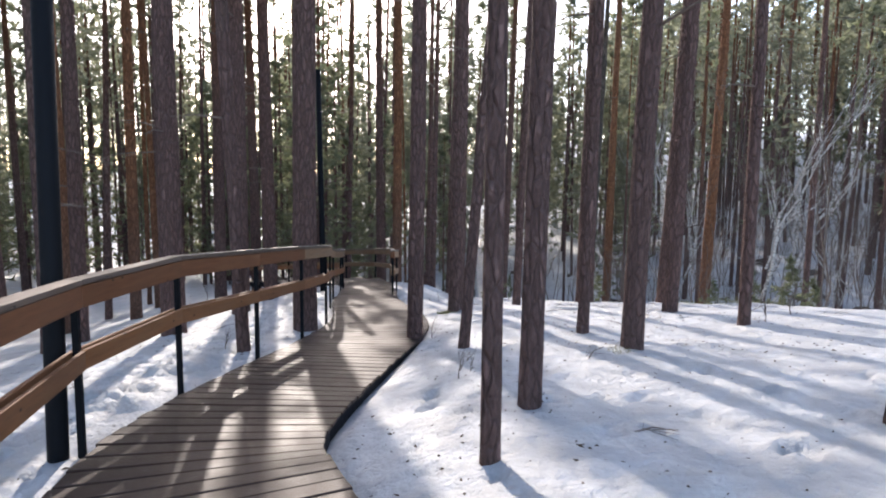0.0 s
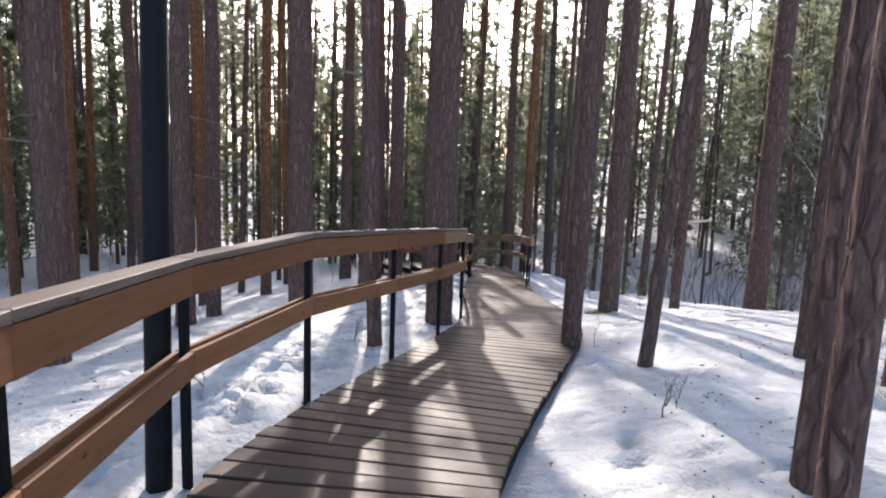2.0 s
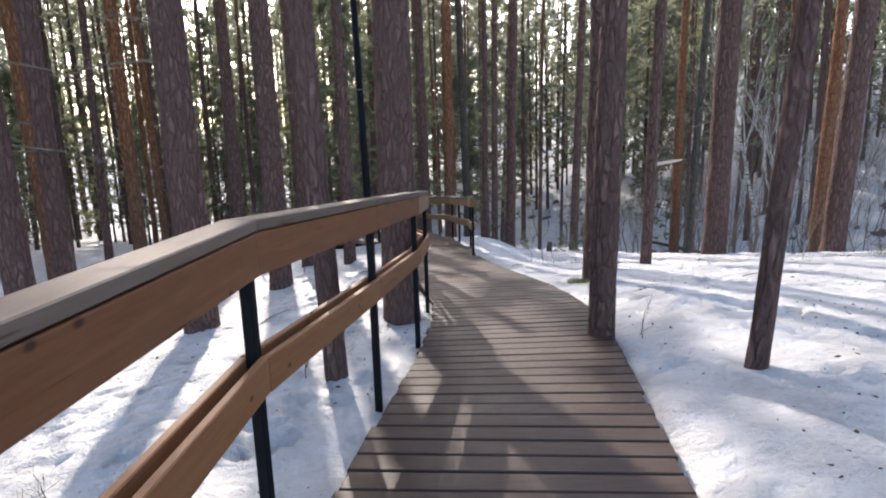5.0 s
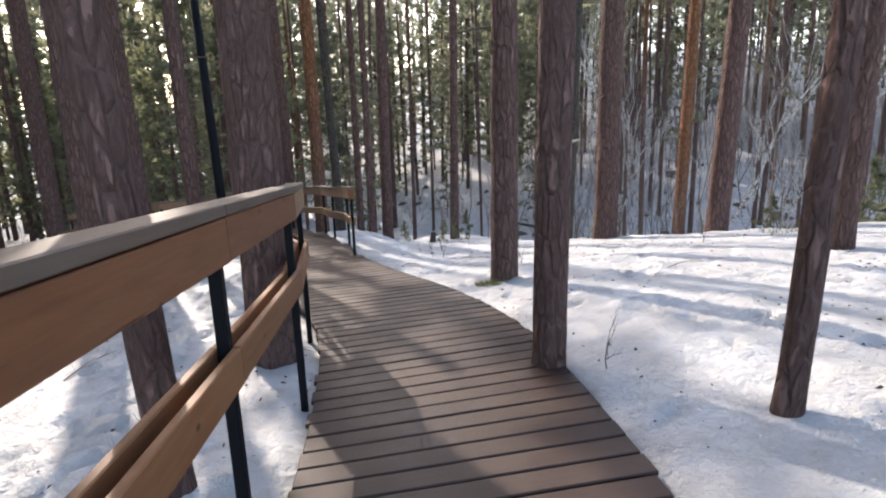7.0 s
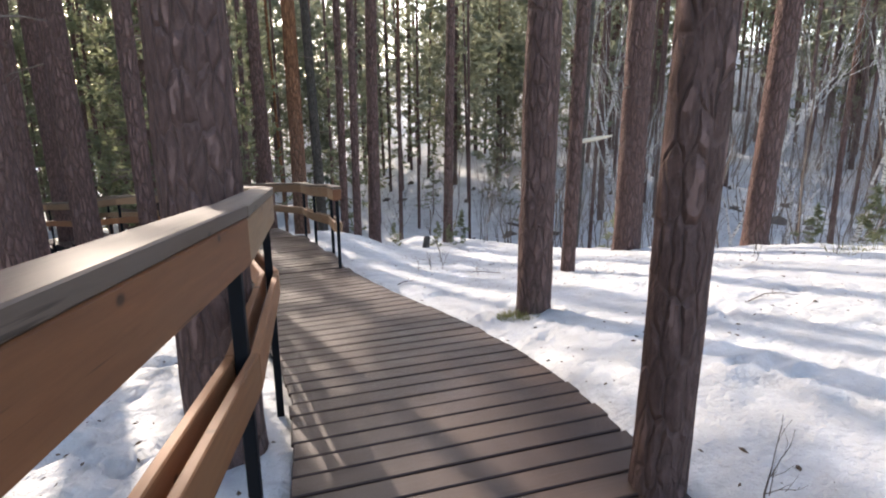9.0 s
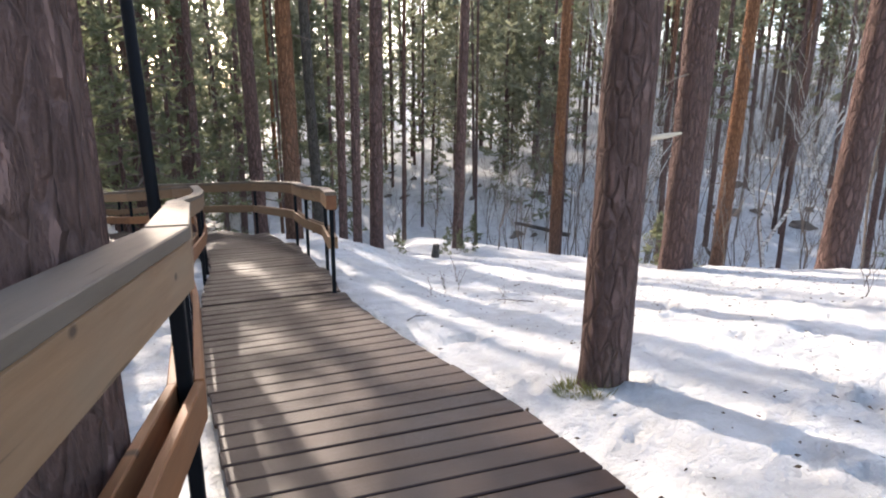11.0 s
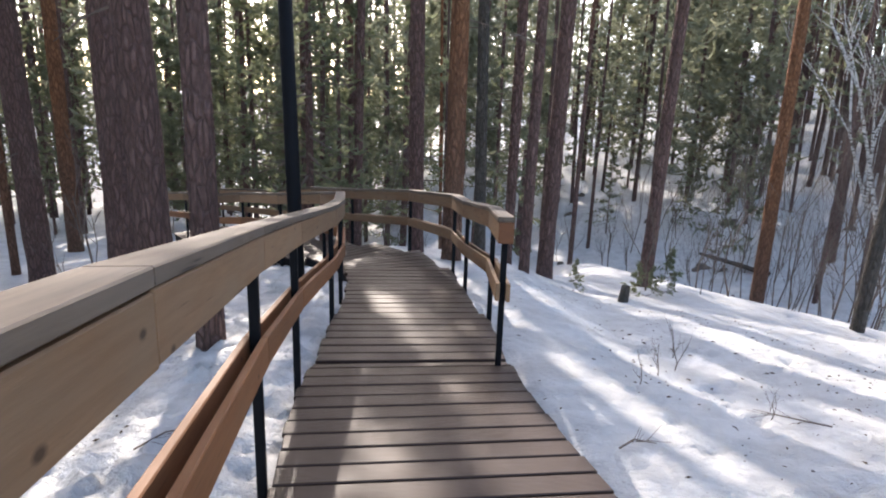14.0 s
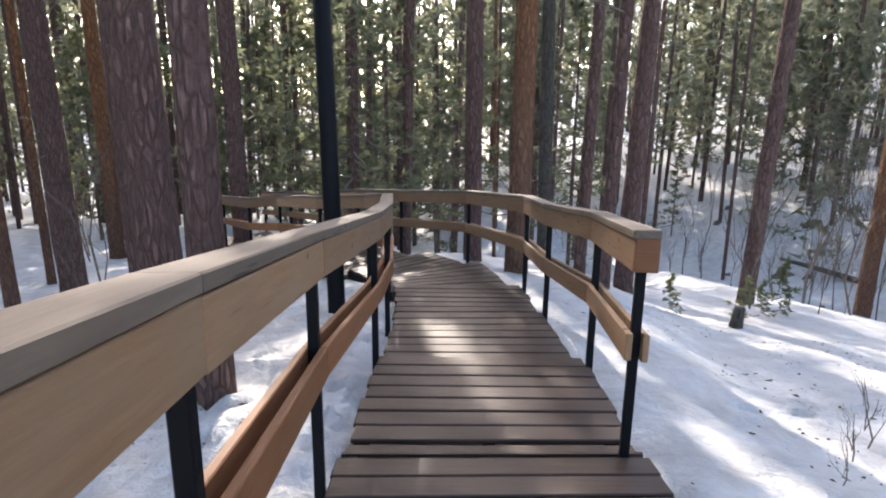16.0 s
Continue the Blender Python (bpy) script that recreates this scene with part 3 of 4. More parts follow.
def pine(x, y, diam, height=21.0, lean=(0, 0), turn=0.0, seed=0, mat=BARK, label="", crown=True, fine=True, sunk=0.0, bushy=False):
    """lean: degrees towards +x and towards +y."""
    tree = new("pine_tree")
    tree.matrix_basis = Matrix.Translation((x, y, ground(x, y) - sunk)) @ Euler((radians(-lean[1]), radians(lean[0]), 0)).to_matrix().to_4x4() @ Matrix.Rotation(turn, 4, "Z")
    tagged(tree, label or "tall straight pine with bare brown trunk in snow", "pine tree", "forest pines")
    part("trunk", stem_mesh(diam, height, 26 if fine else 10, 0.13 if fine else 0.8, seed, 0.12, mat, 0.07 if fine else 0.04), tree)
    if fine:
        rnd = random.Random(seed + 500)
        for _ in range(5):
            z, an, ln = rnd.uniform(2.6, 9.0), rnd.uniform(0, 6.3), rnd.uniform(0.25, 1.3)
            r = diam / 2 * 0.7
            a = Vector((math.cos(an) * r, math.sin(an) * r, z))
            b = a + Vector((math.cos(an) * ln, math.sin(an) * ln, rnd.uniform(-0.35, 0.15) * ln))
            c = a.lerp(b, 0.55) + Vector((0, 0, 0.05 * ln))
            snag = [twig(a, c, 0.016, 0.011), twig(c, b, 0.011, 0.004)]
            snag += [twig(a.lerp(b, u), a.lerp(b, u) + Vector((rnd.gauss(0, 0.2), rnd.gauss(0, 0.2), rnd.uniform(-0.15, 0.1))) * ln, 0.006, 0.002, 3) for u in (0.5, 0.75)]
            part("dead_branch", mesh_arrays("dead_branch", *join(snag), TWIG), tree)
    if crown:
        limbs, green = (MIXED if bushy else TALL)[seed % 3]
        k = height / 21.0
        for nm, me in (("branchwork", limbs), ("crown", green)):
            ob = part(nm, me, tree)
            ob.scale = (k, k, k)
            ob["kind"] = "stuff"
    return tree


# pines whose places the walk shows: x, y, trunk diameter, lean to +x (or to +x and +y), kind of bark, words
NAMED = [
    (0.28, 3.03, 0.114, 0.3, BARK, "slender dark pine trunk rising from sunlit snow"),
    (0.66, 4.05, 0.172, 0.4, BARK, "dark pine trunk rising from sunlit snow"),
    (2.09, 6.07, 0.235, 1.0, BARK, "dark pine with tufted base in the snow"),
    (1.82, 7.16, 0.15, 0.6, BARK, "slim dark pine in open snow"),
    (4.17, 7.65, 0.165, -0.3, BARK, "slim pine at the brow of the slope"),
    (-0.38, 7.76, 0.22, 0.6, BARK, "dark pine cut close against the boardwalk edge"),
    (0.26, 6.50, 0.13, 3.9, BARK, "thin leaning pine in snow beside the boardwalk"),
    (0.26, 10.43, 0.30, 0.0, BARK, "thick plated pine with mossy foot in the snow"),
    (-2.185, 8.84, 0.375, (0.9, 0.0), BARK, "very thick pine pressing against the railing"),
    (-2.53, 7.04, 0.165, (-1.0, -4.0), BARK, "thin dark pine behind the railing"),
    (-4.75, 9.80, 0.40, 0.0, BARK, "massive plated pine in shaded snow"),
    (-4.62, 12.75, 0.38, 0.0, BARK, "stout brown pine behind the railing"),
    (-7.15, 10.95, 0.28, 0.6, BARK, "thin reddish pine in the grove"),
    (-6.60, 6.86, 0.30, -0.3, BARK, "brown pine standing in a pair"),
    (-9.66, 10.03, 0.34, 0.4, BARK, "brown pine standing in a pair"),
    (-7.00, 9.90, 0.34, 0.3, BARK, "brown pine in the grove"),
    (-8.50, 15.40, 0.30, 0.3, BARK_RED, "reddish brown pine in the grove"),
    (-9.48, 14.10, 0.36, -0.8, BARK_RED, "reddish brown pine in the grove"),
    (-8.00, 20.10, 0.42, 0.2, BARK, "brown pine in the grove"),
    (-6.00, 16.95, 0.28, 0.0, BARK, "slim brown pine in the grove"),
    (-7.70, 23.10, 0.42, 0.0, BARK, "brown pine beyond the boardwalk turn"),
    (-9.97, 20.60, 0.48, -0.6, BARK, "stout pine deep in the grove"),
    (-12.4, 25.2, 0.40, 0.3, BARK_RED, "reddish pine deep in the grove"),
    (-1.57, 19.05, 0.33, 0.6, BARK_RED, "reddish pine behind the corner of the railing"),
    (-2.30, 20.80, 0.31, -0.6, BARK, "brown pine behind the far railing"),
    (-0.92, 22.4, 0.27, -2.0, BARK_GREY, "speckled grey leaning trunk"),
    (-0.52, 20.0, 0.19, 0.5, BARK, "slender pine on the slope"),
    (-0.33, 18.9, 0.18, 0.8, BARK, "slender pine on the slope"),
    (0.27, 20.34, 0.31, 1.2, BARK, "stout pine on the slope"),
    (2.20, 20.2, 0.25, 1.2, BARK, "slim pine on the slope above the hollow"),
    (4.70, 17.9, 0.19, 1.0, BARK_GREY, "slim grey trunk at the edge of the hollow"),
    (7.65, 26.0, 0.40, 1.2, BARK_RED, "bright orange barked pine on the slope"),
    (-4.75, 15.42, 0.37, -0.4, BARK, "thick pine standing near the steps"),
    (-3.63, 14.15, 0.235, 0.0, BARK, "pine close behind the railing"),
    (3.60, 14.10, 0.43, 0.2, BARK, "thick pine on the brow of the slope"),
    (5.22, 13.08, 0.38, 1.6, BARK, "pine with pale sunlit edge on the brow"),
    (9.13, 19.5, 0.38, 0.6, BARK_RED, "orange brown pine on the slope"),
    (1.66, 12.45, 0.18, 1.4, BARK, "slim brown pine in trodden snow"),
    (3.88, 9.47, 0.25, 1.5, BARK, "pine on the brow"),
    (3.08, 3.50, 0.34, 0.5, BARK, "thick rough pine trunk in the snow"),
]
for i, (x, y, d, ln, mat, words) in enumerate(NAMED):
    lean = ln if isinstance(ln, tuple) else (ln, 0.3 * ((i * 13) % 5 - 2))
    pine(x, y, d, 19 + 4 * ((i * 37) % 10) / 10, lean, i * 1.7, i, mat, words)


# two boughy pines beyond the turn, whose shade lies along the walk
for i, (x, y, d) in enumerate(((-6.3, 27.4, 0.26), (-5.5, 24.9, 0.22))):
    pine(x, y, d, 20.0, (0.3, 0.0), i * 2.0, 60 + i, BARK, "boughy green pine below the boardwalk turn", bushy=True)


# ---- the wood around ----
def in_hollow(x, y):
    """The open snowy hollow below the brow."""
    s = (y - 17.6 + 1.45 * min(14.0, max(0.0, x - 1.0))) / 1.5
    return x > 1.5 and -8 < s < 21 and x < 26


FAR = []


def place_wood():
    rnd = random.Random(21)
    spots = [(n[0], n[1]) for n in NAMED]
    tall = 0
    for _ in range(4000):
        x, y = rnd.uniform(-34, 34), rnd.uniform(-14, 52)
        d, s = near_deck(x, y)
        if d < 2.6 or (math.hypot(x - 0, y) < 4.5):
            continue
        right = x > -1.0 and y < 19 and x < 14 - 0.45 * y
        if right or (x > -9.5 and -2 < y < 20 and x < 1) or (-1.0 < x < 6 and y < 24):
            continue
        gap = 1.6 if x < -3 else 2.8
        if in_hollow(x, y) and rnd.random() < 0.7:
            continue
        if min((x - a) ** 2 + (y - b) ** 2 for a, b in spots) < gap * gap:
            continue
        spots.append((x, y))
        tall += 1
        falls = [(x + 1.6 * h * 0.29, y - 1.6 * h * 0.956) for h in (7, 10, 13, 16)]
        gladed = any(-4.5 < fx < 6.5 and 1 < fy < 15 for fx, fy in falls)
        if math.hypot(x + 1, y - 6) > 26:
            FAR.append((x, y, rnd.choice((0.16, 0.2, 0.24, 0.3, 0.34)), rnd.uniform(16, 23), not gladed))
            continue
        pine(x, y, rnd.choice((0.14, 0.18, 0.22, 0.28, 0.34)), rnd.uniform(16, 23), (rnd.gauss(0, 1.0), rnd.gauss(0, 1.0)), rnd.uniform(0, 6), 100 + tall, rnd.choice((BARK, BARK, BARK, BARK_RED)), crown=not gladed or rnd.random() < 0.3, fine=False, bushy=d > 22 and not gladed)
        if tall > 310:
            break
    return spots


SPOTS = place_wood()


def young_pines():
    rnd = random.Random(8)
    n = 0
    while n < 150:
        x, y = rnd.uniform(-46, 46), rnd.uniform(6, 60)
        if n >= 95:
            an = radians(rnd.uniform(-62, -8))
            r = rnd.uniform(24, 44) if an < -0.5 else rnd.uniform(31, 50)
            x, y = math.sin(an) * r, math.cos(an) * r
        if near_deck(x, y)[0] < 3.5 or math.hypot(x, y) < 22 or in_hollow(x, y) or (x > 0.4 * y and rnd.random() < 0.8):
            continue
        n += 1
        t = new("young_pine")
        k = rnd.uniform(0.5, 1.25)
        t.matrix_basis = Matrix.Translation((x, y, ground(x, y))) @ Matrix.Rotation(rnd.uniform(0, 6), 4, "Z")
        tagged(t, "bushy green young pine in the snowy wood", "young pine", "young pines")
        limbs, green = YOUNG[n % 3]
        for nm, me in (("branchwork", limbs), ("crown", green), ("trunk", YOUNG_STEM)):
            ob = part(nm, me, t)
            ob.scale = (k, k, k)
            if nm != "trunk":
                ob["kind"] = "stuff"


def screen_pines():
    """Young pines beyond the turn, whose shade falls over the steps."""
    for i, (x, y, k) in enumerate(((-5.2, 23.6, 1.0), (-6.3, 25.8, 1.15), (-7.6, 26.6, 1.2), (-5.4, 28.5, 1.3))):
        t = new("young_pine")
        t.matrix_basis = Matrix.Translation((x, y, ground(x, y))) @ Matrix.Rotation(i * 1.3, 4, "Z")
        tagged(t, "bushy green young pine below the boardwalk turn", "young pine", "young pines")
        limbs, green = YOUNG[i % 3]
        for nm, me in (("branchwork", limbs), ("crown", green), ("trunk", YOUNG_STEM)):
            ob = part(nm, me, t)
            ob.scale = (k, k, k)
            if nm != "trunk":
                ob["kind"] = "stuff"


def seedling(x, y, k, i):
    t = new("young_pine")
    t.matrix_basis = Matrix.Translation((x, y, ground(x, y))) @ Matrix.Rotation(i, 4, "Z")
    tagged(t, "small bushy pine seedling on the snowy brow", "young pine", "young pines")
    limbs, green = SEEDLING
    for nm, me in (("branchwork", limbs), ("crown", green)):
        ob = part(nm, me, t)
        ob.scale = (k, k, k)
        ob["kind"] = "stuff"


YOUNG_STEM = stem_mesh(0.13, 9.0, 8, 0.9, 3, 0.05, BARK)
young_pines()
screen_pines()
SEEDLING = crown_of(91, 1.5, 0.1, 20, 0.5, 5, 9, 0.12, True)
for i, (x, y, k) in enumerate(((1.5, 18.6, 0.4), (2.3, 19.3, 0.55), (1.9, 19.0, 0.35), (7.0, 12.6, 0.7), (7.6, 12.2, 0.9), (8.3, 12.5, 0.7), (6.3, 13.0, 0.5), (4.3, 15.5, 0.6), (0.4, 18.2, 0.35))):
    seedling(x, y, k, i)


def far_woods():
    """One sheet of distant conifers, past counting."""
    rnd = random.Random(77)
    vs, ts, n = [], [], 0
    bases = []
    for limbs, green in (MIXED[0], MIXED[1], MIXED[2], YOUNG[2], *TALL):
        v = np.empty(len(green.vertices) * 3, np.float32)
        green.vertices.foreach_get("co", v)
        v = v.reshape(-1, 3, 3)
        bases.append(v[::2])
    for i in range(900):
        an = radians(rnd.uniform(-85, 80))
        r = rnd.uniform(42, 125)
        x, y = math.sin(an) * r, math.cos(an) * r
        b = bases[rnd.choice((0, 1, 2, 2, 1, 3))]
        k = rnd.uniform(0.7, 1.15)
        if i < 110:
            an = radians(rnd.uniform(-10, 20))
            r = rnd.uniform(34, 62)
            x, y = math.sin(an) * r, math.cos(an) * r
            if in_hollow(x, y):
                continue
        if 480 <= i < 502:
            an, r = radians(rnd.uniform(-7, 9)), rnd.uniform(48, 72)
            x, y = math.sin(an) * r, math.cos(an) * r
        if i >= 640:
            an, r = radians(rnd.uniform(14, 64)), rnd.uniform(62, 105)
            x, y = math.sin(an) * r, math.cos(an) * r
        if -12 < math.degrees(an) < 15 and not 480 <= i < 502:
            k *= 0.75
        c, s = math.cos(i * 1.3), math.sin(i * 1.3)
        grown = b.reshape(-1, 3).copy()
        mid = np.repeat(b.mean(axis=1), 3, axis=0)
        grown = mid + (grown - mid) * 1.8
        p = np.c_[grown[:, 0] * c - grown[:, 1] * s, grown[:, 0] * s + grown[:, 1] * c, grown[:, 2]] * k
        p += (x, y, ground(x, y) - 0.5)
        vs.append(p)
        ts.append(np.arange(len(p)).reshape(-1, 3) + n)
        n += len(p)
    for i, (x, y, d, h, green) in enumerate(FAR):
        if not green:
            continue
        b, k = bases[(4, 5, 0, 6)[i % 4]], h / 21.0
        c, s = math.cos(i * 2.1), math.sin(i * 2.1)
        mid = np.repeat(b.mean(axis=1), 3, axis=0)
        g = mid + (b.reshape(-1, 3) - mid) * 1.5
        p = np.c_[g[:, 0] * c - g[:, 1] * s, g[:, 0] * s + g[:, 1] * c, g[:, 2]] * k + (x, y, ground(x, y))
        vs.append(p)
        ts.append(np.arange(len(p)).reshape(-1, 3) + n)
        n += len(p)
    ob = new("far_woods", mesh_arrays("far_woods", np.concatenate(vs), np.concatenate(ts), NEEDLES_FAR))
    tagged(ob, "dense green conifer wood closing the distance", "woodland", kind="stuff")
    pieces = []
    for i in range(420):
        an, r = radians(rnd.uniform(-85, 80)), rnd.uniform(42, 120)
        x, y = math.sin(an) * r, math.cos(an) * r
        z = ground(x, y)
        pieces.append(twig((x, y, z - 0.5), (x + rnd.gauss(0, 0.3), y, z + rnd.uniform(14, 21)), rnd.uniform(0.1, 0.22), 0.06, 5))
    for i in range(90):
        an, r = radians(rnd.uniform(20, 62)), rnd.uniform(32, 62)
        x, y = math.sin(an) * r, math.cos(an) * r
        z = ground(x, y)
        pieces.append(twig((x, y, z - 0.5), (x + rnd.gauss(0, 0.4), y, z + rnd.uniform(13, 20)), rnd.uniform(0.08, 0.17), 0.05, 6))
    for x, y, d, h, green in FAR:
        z = ground(x, y)
        pieces.append(twig((x, y, z - 0.5), (x + rnd.gauss(0, 0.35), y + rnd.gauss(0, 0.35), z + h), d / 2, 0.05, 8))
    ob = new("far_trunks", mesh_arrays("far_trunks", *join(pieces), BARK))
    tagged(ob, "distant brown tree trunks", "woodland", kind="stuff")


far_woods()


# ---- bare brush, birches, stump, twigs and litter ----
def bare_wood(seed, height, spread, forks, thick):
    """A leafless stem that forks into ever finer twigs."""
    rnd = random.Random(seed)
    out = []

    def grow(at, way, length, r, level):
        mid = at + way * length * 0.5 + Vector((rnd.gauss(0, 1), rnd.gauss(0, 1), 0)) * length * 0.05
        end = at + way * length + Vector((rnd.gauss(0, 1), rnd.gauss(0, 1), 0)) * length * 0.06
        out.append(twig(at, mid, r, r * 0.8, 5 if level == 0 else 3))
        out.append(twig(mid, end, r * 0.8, r * 0.55, 5 if level == 0 else 3))
        if level < forks:
            for k in range(rnd.choice((2, 3, 3)) if level else 4):
                turn = Vector((rnd.gauss(0, spread), rnd.gauss(0, spread), rnd.uniform(0.1, 0.5)))
                start = mid if k == 2 else (at + (end - at) * rnd.uniform(0.5, 1.0))
                grow(start, (way + turn).normalized(), length * rnd.uniform(0.5, 0.8), r * 0.5, level + 1)

    grow(Vector((0, 0, -0.1)), Vector((rnd.gauss(0, 0.08), rnd.gauss(0, 0.08), 1)).normalized(), height * 0.42, thick, 0)
    return join(out)


BUSH = [bare_wood(60 + i, 2.6, 0.5, 3, 0.016) for i in range(4)]
THICKET = [bare_wood(160 + i, 2.6, 0.34, 4, 0.007) for i in range(4)]
SHRUB = [mesh_arrays("twigs", *bare_wood(70 + i, 0.9, 0.45, 2, 0.008), TWIG) for i in range(3)]
BIRCH_WOOD = [mesh_arrays("branches", *bare_wood(80 + i, 11.0, 0.36, 4, 0.085), BIRCH) for i in range(2)]


def brush():
    rnd = random.Random(5)
    vs, ts, n = [], [], 0
    for i in range(450):
        x, y = rnd.uniform(-30, 34), rnd.uniform(15, 46)
        if i % 2:
            x = rnd.uniform(2, 30)
            y = max(10, 18 - 1.2 * (x - 1)) + rnd.uniform(0.5, 22)
        if near_deck(x, y)[0] < 2.2 or math.hypot(x, y) < 13:
            continue
        tall = i > 200
        v, t = (THICKET if tall else BUSH)[i % 4]
        if tall:
            x, y = rnd.uniform(7, 34), rnd.uniform(8, 44)
        if i >= 360:
            an, r = radians(rnd.uniform(17, 60)), rnd.uniform(26, 52)
            x, y = math.sin(an) * r, math.cos(an) * r
        k, c, s = (rnd.uniform(2.2, 4.2) if i >= 360 else rnd.uniform(2.0, 3.8) if tall else rnd.uniform(0.5, 1.6)), math.cos(i), math.sin(i)
        p = np.array([tuple(q) for q in v])
        p = np.c_[p[:, 0] * c - p[:, 1] * s, p[:, 0] * s + p[:, 1] * c, p[:, 2]] * k + (x, y, ground(x, y))
        vs.append(p)
        ts.append(np.array(t) + n)
        n += len(p)
    ob = new("bare_brush", mesh_arrays("bare_brush", np.concatenate(vs), np.concatenate(ts), TWIG))
    tagged(ob, "leafless grey brown undergrowth in the hollow", "brush", kind="stuff")


brush()


def shrub(x, y, k, i):
    ob = new("bare_shrub")
    ob.matrix_basis = Matrix.Translation((x, y, fine_ground(x, y))) @ Matrix.Rotation(i * 1.1, 4, "Z") @ Matrix.Scale(k, 4)
    tagged(ob, "small leafless twiggy shrub poking through snow", "shrub", "snow shrubs")
    part("stem", SHRUB[i % 3], ob)


for i, (x, y, k) in enumerate(((0.16, 5.05, 0.75), (0.28, 5.2, 0.5), (-0.12, 7.45, 0.6), (0.2, 14.0, 0.7), (0.45, 14.3, 0.9), (-0.1, 13.6, 0.5), (-2.75, 7.6, 0.55), (-2.65, 8.0, 0.4),
                               (4.2, 7.6, 1.5), (4.5, 7.7, 1.1), (3.6, 11.4, 0.8), (4.6, 11.2, 0.9), (-2.75, 7.0, 0.7), (2.9, 7.9, 0.5), (5.3, 8.4, 1.3), (-3.6, 5.5, 0.5), (0.9, 11.6, 0.6), (-4.6, 14.2, 0.8), (-6.6, 17.6, 0.7), (-7.4, 18.3, 0.8), (-8.2, 18.0, 0.6), (-5.6, 18.4, 0.6), (0.62, 13.1, 0.5))):
    shrub(x, y, k, i)


def birch(x, y, k, i, tilt):
    ob = new("birch_tree")
    ob.matrix_basis = Matrix.Translation((x, y, ground(x, y))) @ Euler((0, radians(tilt), i * 2.0)).to_matrix().to_4x4() @ Matrix.Scale(k, 4)
    tagged(ob, "leafless white barked birch in the hollow", "birch tree", "birches")
    part("crown", BIRCH_WOOD[i % 2], ob)


for i, (x, y, k, tilt) in enumerate(((10.9, 26.0, 1.25, 3), (7.5, 13.4, 0.6, -5), (12.5, 21.0, 0.9, 4), (16.0, 22.0, 0.9, -3), (13.0, 28.0, 1.1, 2))):
    birch(x, y, k, i, tilt)


def stump(x, y, r, h):
    path = [(0, 0, -0.1), (0, 0, 0.03), (0.01, 0, h * 0.6), (0.02, 0, h), (0.02, 0, h + 0.005)]
    ob = new("tree_stump", mesh_arrays("tree_stump", *tube(path, [r * 1.3, r * 1.15, r, r * 0.92, 0.005], 14, 0.12, 3), BARK_GREY, True))
    ob.matrix_basis = Matrix.Translation((x, y, fine_ground(x, y)))
    tagged(ob, "small dark weathered stump in the snow", "tree stump")


stump(0.96, 17.5, 0.065, 0.24)


def fallen_branch(x, y, ln, turn, i):
    rnd = random.Random(i)
    pieces = [twig((0, 0, 0.01), (ln * 0.5, 0.03, 0.03), 0.006, 0.005), twig((ln * 0.5, 0.03, 0.03), (ln, -0.02, 0.02), 0.005, 0.002)]
    for k in range(7):
        u = rnd.uniform(0.2, 0.95) * ln
        pieces.append(twig((u, 0.02, 0.02), (u + rnd.uniform(0.05, 0.15), rnd.uniform(-0.16, 0.16), rnd.uniform(0.0, 0.06)), 0.0025, 0.001, 3))
    ob = new("fallen_branch", mesh_arrays("fallen_branch", *join(pieces), TWIG))
    ob.matrix_basis = Matrix.Translation((x, y, fine_ground(x, y) + 0.005)) @ Matrix.Rotation(turn, 4, "Z")
    tagged(ob, "thin broken pine branch lying on snow", "fallen branch", "fallen branches")


for i, (x, y, ln, turn) in enumerate(((-0.62, 12.35, 0.22, 0.3), (1.5, 5.6, 0.5, 1.0), (2.6, 7.2, 0.6, 2.0), (-3.4, 5.2, 0.5, 2.4), (-3.9, 9.4, 0.6, 1.2), (1.8, 9.6, 0.5, 0.2), (0.9, 12.9, 0.45, 2.8), (-3.2, 12.2, 0.35, 0.8), (1.2, 3.4, 0.3, 0.1))):
    fallen_branch(x, y, ln, turn, i)


def grass_tuft(x, y, r, n, i):
    rnd = random.Random(40 + i)
    verts, tris = [], []
    for _ in range(n):
        a, d = rnd.uniform(0, 6.3), r * rnd.random() ** 0.6
        o = Vector((math.cos(a) * d, math.sin(a) * d, -0.02))
        way = Vector((math.cos(a) * 0.6 + rnd.gauss(0, 0.3), math.sin(a) * 0.6 + rnd.gauss(0, 0.3), 1.0)).normalized() * rnd.uniform(0.03, 0.09)
        side = Vector((rnd.gauss(0, 1), rnd.gauss(0, 1), 0)).normalized() * 0.004
        k = len(verts)
        verts += [o - side, o + side, o + way]
        tris.append((k, k + 1, k + 2))
    ob = new("grass_tuft", mesh_arrays("grass_tuft", verts, tris, DRY))
    ob.matrix_basis = Matrix.Translation((x, y, fine_ground(x, y)))
    tagged(ob, "dry yellowish grass and moss at a trunk", "grass", kind="stuff")


for i, (x, y, r, n) in enumerate(((0.04, 10.38, 0.13, 420), (0.14, 10.27, 0.10, 240), (1.93, 5.92, 0.13, 180), (-2.75, 7.85, 0.22, 120), (-2.7, 7.5, 0.2, 90), (4.9, 11.0, 0.5, 400), (6.0, 11.3, 0.6, 500), (3.9, 14.5, 0.5, 400))):
    grass_tuft(x, y, r, n, i)


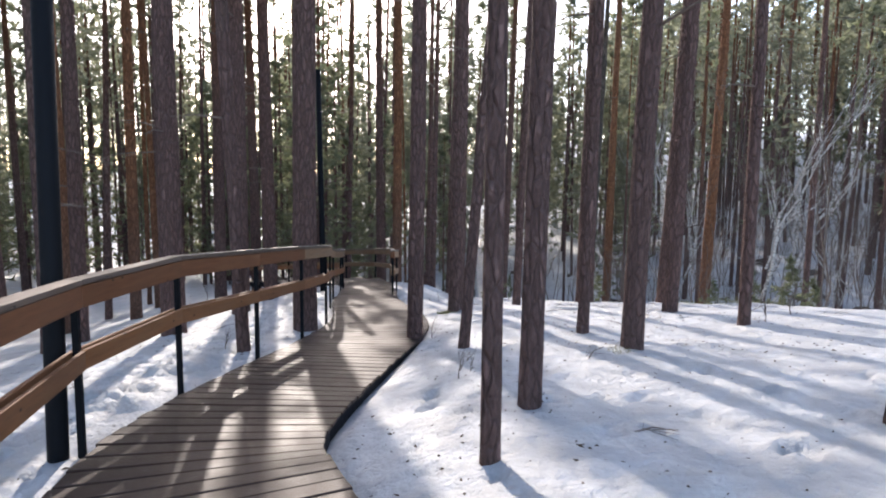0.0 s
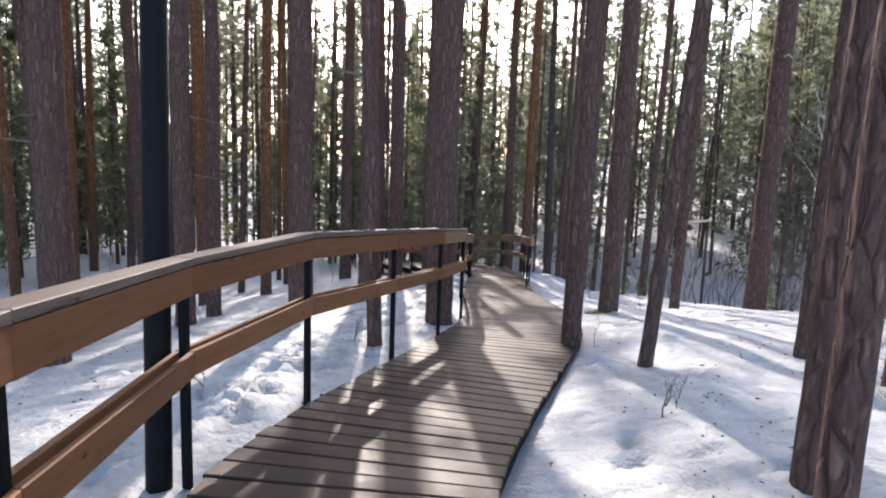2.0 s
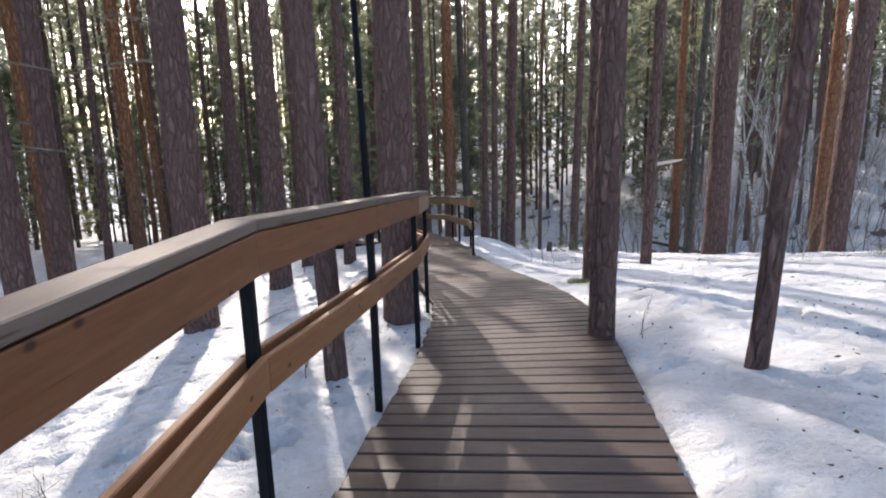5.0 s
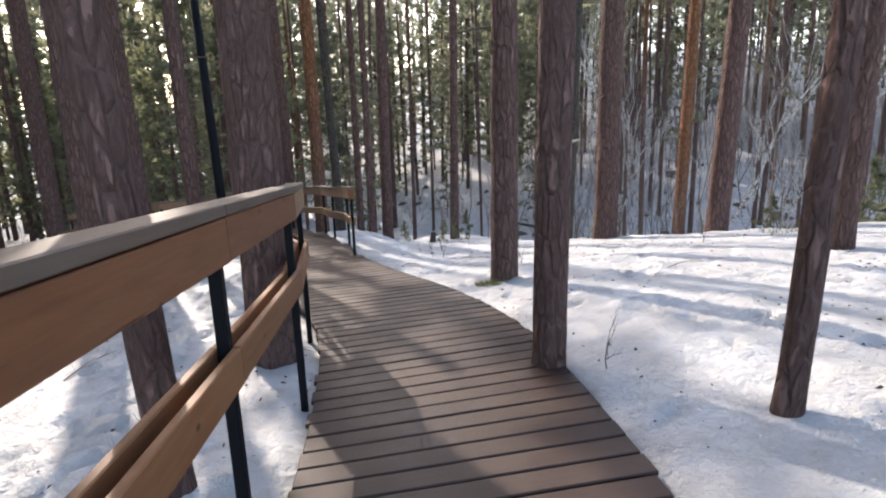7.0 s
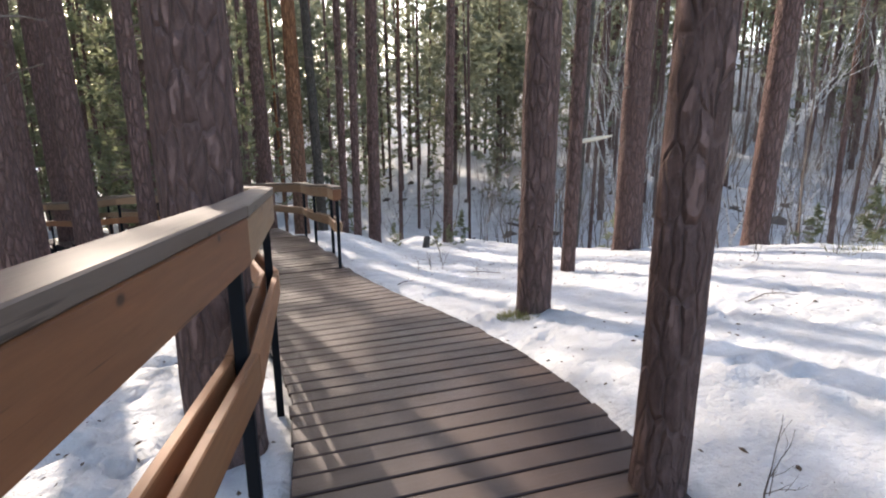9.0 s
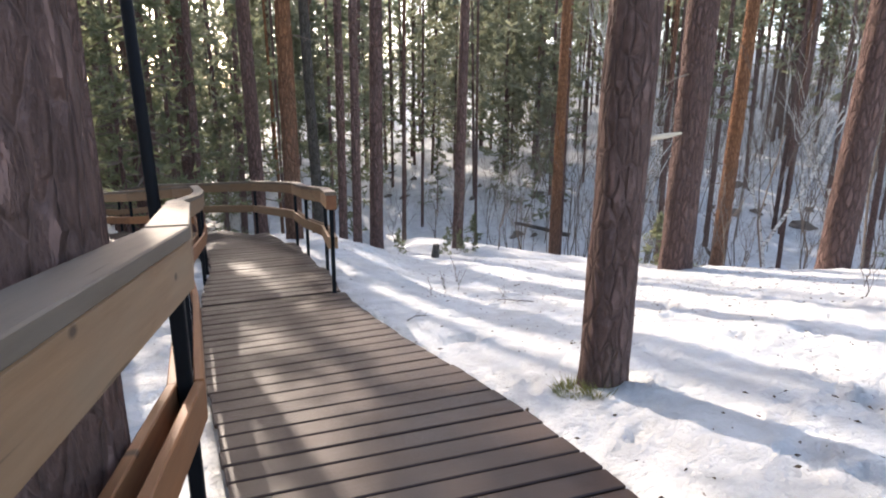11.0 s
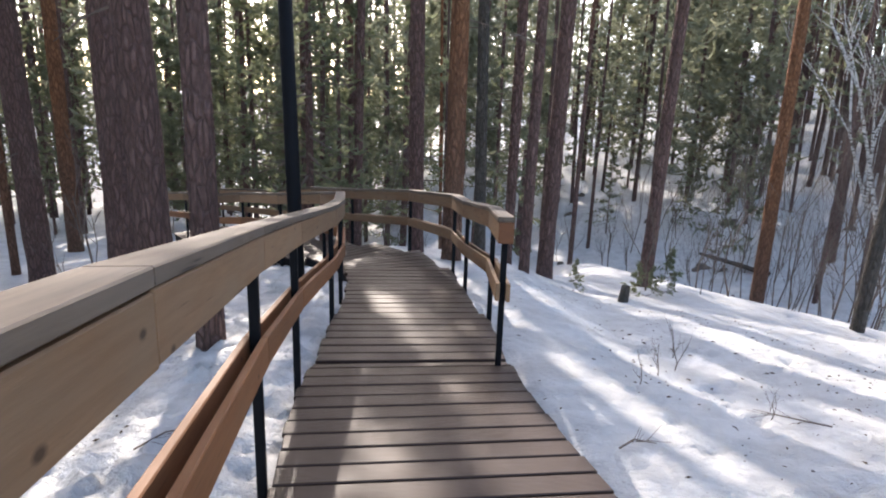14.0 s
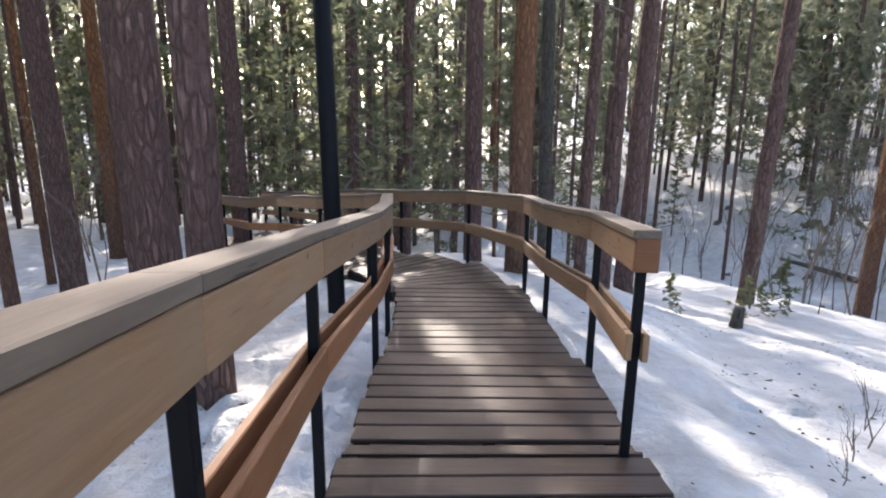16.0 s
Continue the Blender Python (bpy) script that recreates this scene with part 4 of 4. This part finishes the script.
def litter():
    """Cones, bark flakes and needle clumps strewn on the snow."""
    rnd = random.Random(9)
    verts, tris = [], []
    for k_bit in range(14000):
        x, y = rnd.uniform(-6.5, 6.5), rnd.uniform(0.5, 17.5)
        if -11 < x < 2 and near_deck(x, y)[0] < 0.85:
            continue
        if k_bit % 14 == 0:
            x, y = rnd.gauss(2.9, 1.0), rnd.gauss(12.6, 0.45)
        elif noise.noise((0.9 * x, 0.9 * y, 4.0)) + 0.35 < rnd.random() * 0.8:
            continue
        z = fine_ground(x, y)
        w = rnd.choice((0.004, 0.006, 0.008, 0.010, 0.012, 0.016)) * (0.55 if k_bit % 14 == 0 else 0.85)
        a = rnd.uniform(0, 6.3)
        u, v = Vector((math.cos(a), math.sin(a), 0)) * w * rnd.uniform(1.0, 2.6), Vector((-math.sin(a), math.cos(a), 0)) * w * rnd.uniform(0.5, 1.0)
        o = Vector((x, y, z))
        k = len(verts)
        verts += [o - u - v * 0.3, o + v, o + u * 0.9, o - v, o + Vector((0, 0, w * rnd.uniform(0.5, 1.1)))]
        tris += [(k + p, k + (p + 1) % 4, k + 4) for p in range(4)]
    ob = new("forest_litter", mesh_arrays("forest_litter", verts, tris, LITTER))
    tagged(ob, "brown cones and bark flakes strewn on snow", "litter", kind="stuff")


litter()


def soil_patches():
    """Thawed earth, roots and stones that break the snow of the hollow."""
    rnd = random.Random(31)
    verts, tris = [], []
    for _ in range(120):
        x = rnd.uniform(2.5, 24)
        y = 17.6 - 1.45 * min(14.0, x - 1.0) + 1.5 * rnd.uniform(9, 26)
        w, h = 0.45 * rnd.random() ** 2 + 0.05, rnd.uniform(0.05, 0.2)
        k, turn = len(verts), rnd.uniform(0, 3)
        for j, (f, up) in enumerate(((1.0, -0.3), (0.85, 0.4), (0.5, 0.85))):
            for a in range(9):
                an = 2 * math.pi * a / 9
                r = w * f * rnd.uniform(0.35, 1.4)
                px, py = x + r * math.cos(an + turn) * 1.2, y + r * math.sin(an + turn) * 1.0
                verts.append((px, py, ground(px, py) + h * up * rnd.uniform(0.6, 1.2)))
        verts.append((x, y, ground(x, y) + h))
        for j in range(2):
            for a in range(9):
                p, q = k + 9 * j + a, k + 9 * j + (a + 1) % 9
                tris += [(p, q, q + 9), (p, q + 9, p + 9)]
        tris += [(k + 18 + a, k + 18 + (a + 1) % 9, k + 27) for a in range(9)]
    ob = new("bare_soil", mesh_arrays("bare_soil", verts, tris, ROCK))
    tagged(ob, "dark thawed soil and roots breaking the snow", "soil", kind="stuff")


soil_patches()


def leaning_log(x, y, ln, turn, rise, r):
    path = [(0, 0, 0), (0, 0, ln * 0.5), (0.04, 0, ln)]
    ob = new("fallen_log", mesh_arrays("fallen_log", *tube(path, [r, r * 0.85, r * 0.6], 10, 0.1, 8), BARK_GREY, True))
    ob.matrix_basis = Matrix.Translation((x, y, ground(x, y) + r * 0.5)) @ Matrix.Rotation(turn, 4, "Z") @ Matrix.Rotation(radians(90 - rise), 4, "Y")
    tagged(ob, "dark fallen log on the snowy bank", "fallen log", "fallen logs")


for x, y, ln, turn, rise, r in ((12.0, 33.0, 3.0, 2.4, 8, 0.12), (15.0, 25.0, 3.5, 1.2, 10, 0.12)):
    leaning_log(x, y, ln, turn, rise, r)


def stub(x, y, z):
    """The sunlit stub of a broken bough."""
    v, t = join([twig((0, 0, 0), (0.36, 0.02, 0.05), 0.03, 0.026, 7), twig((0.36, 0.02, 0.05), (0.55, 0.0, 0.08), 0.03, 0.012, 7)])
    ob = new("broken_bough", mesh_arrays("broken_bough", v, t, PALE))
    ob.matrix_basis = Matrix.Translation((x, y, z))
    tagged(ob, "pale splintered bough stub on a slim pine", "broken bough")


PALE = plain_material("pale_wood", (0.45, 0.38, 0.29), (0.62, 0.54, 0.43), 20.0)
stub(1.63, 12.42, 0.46)
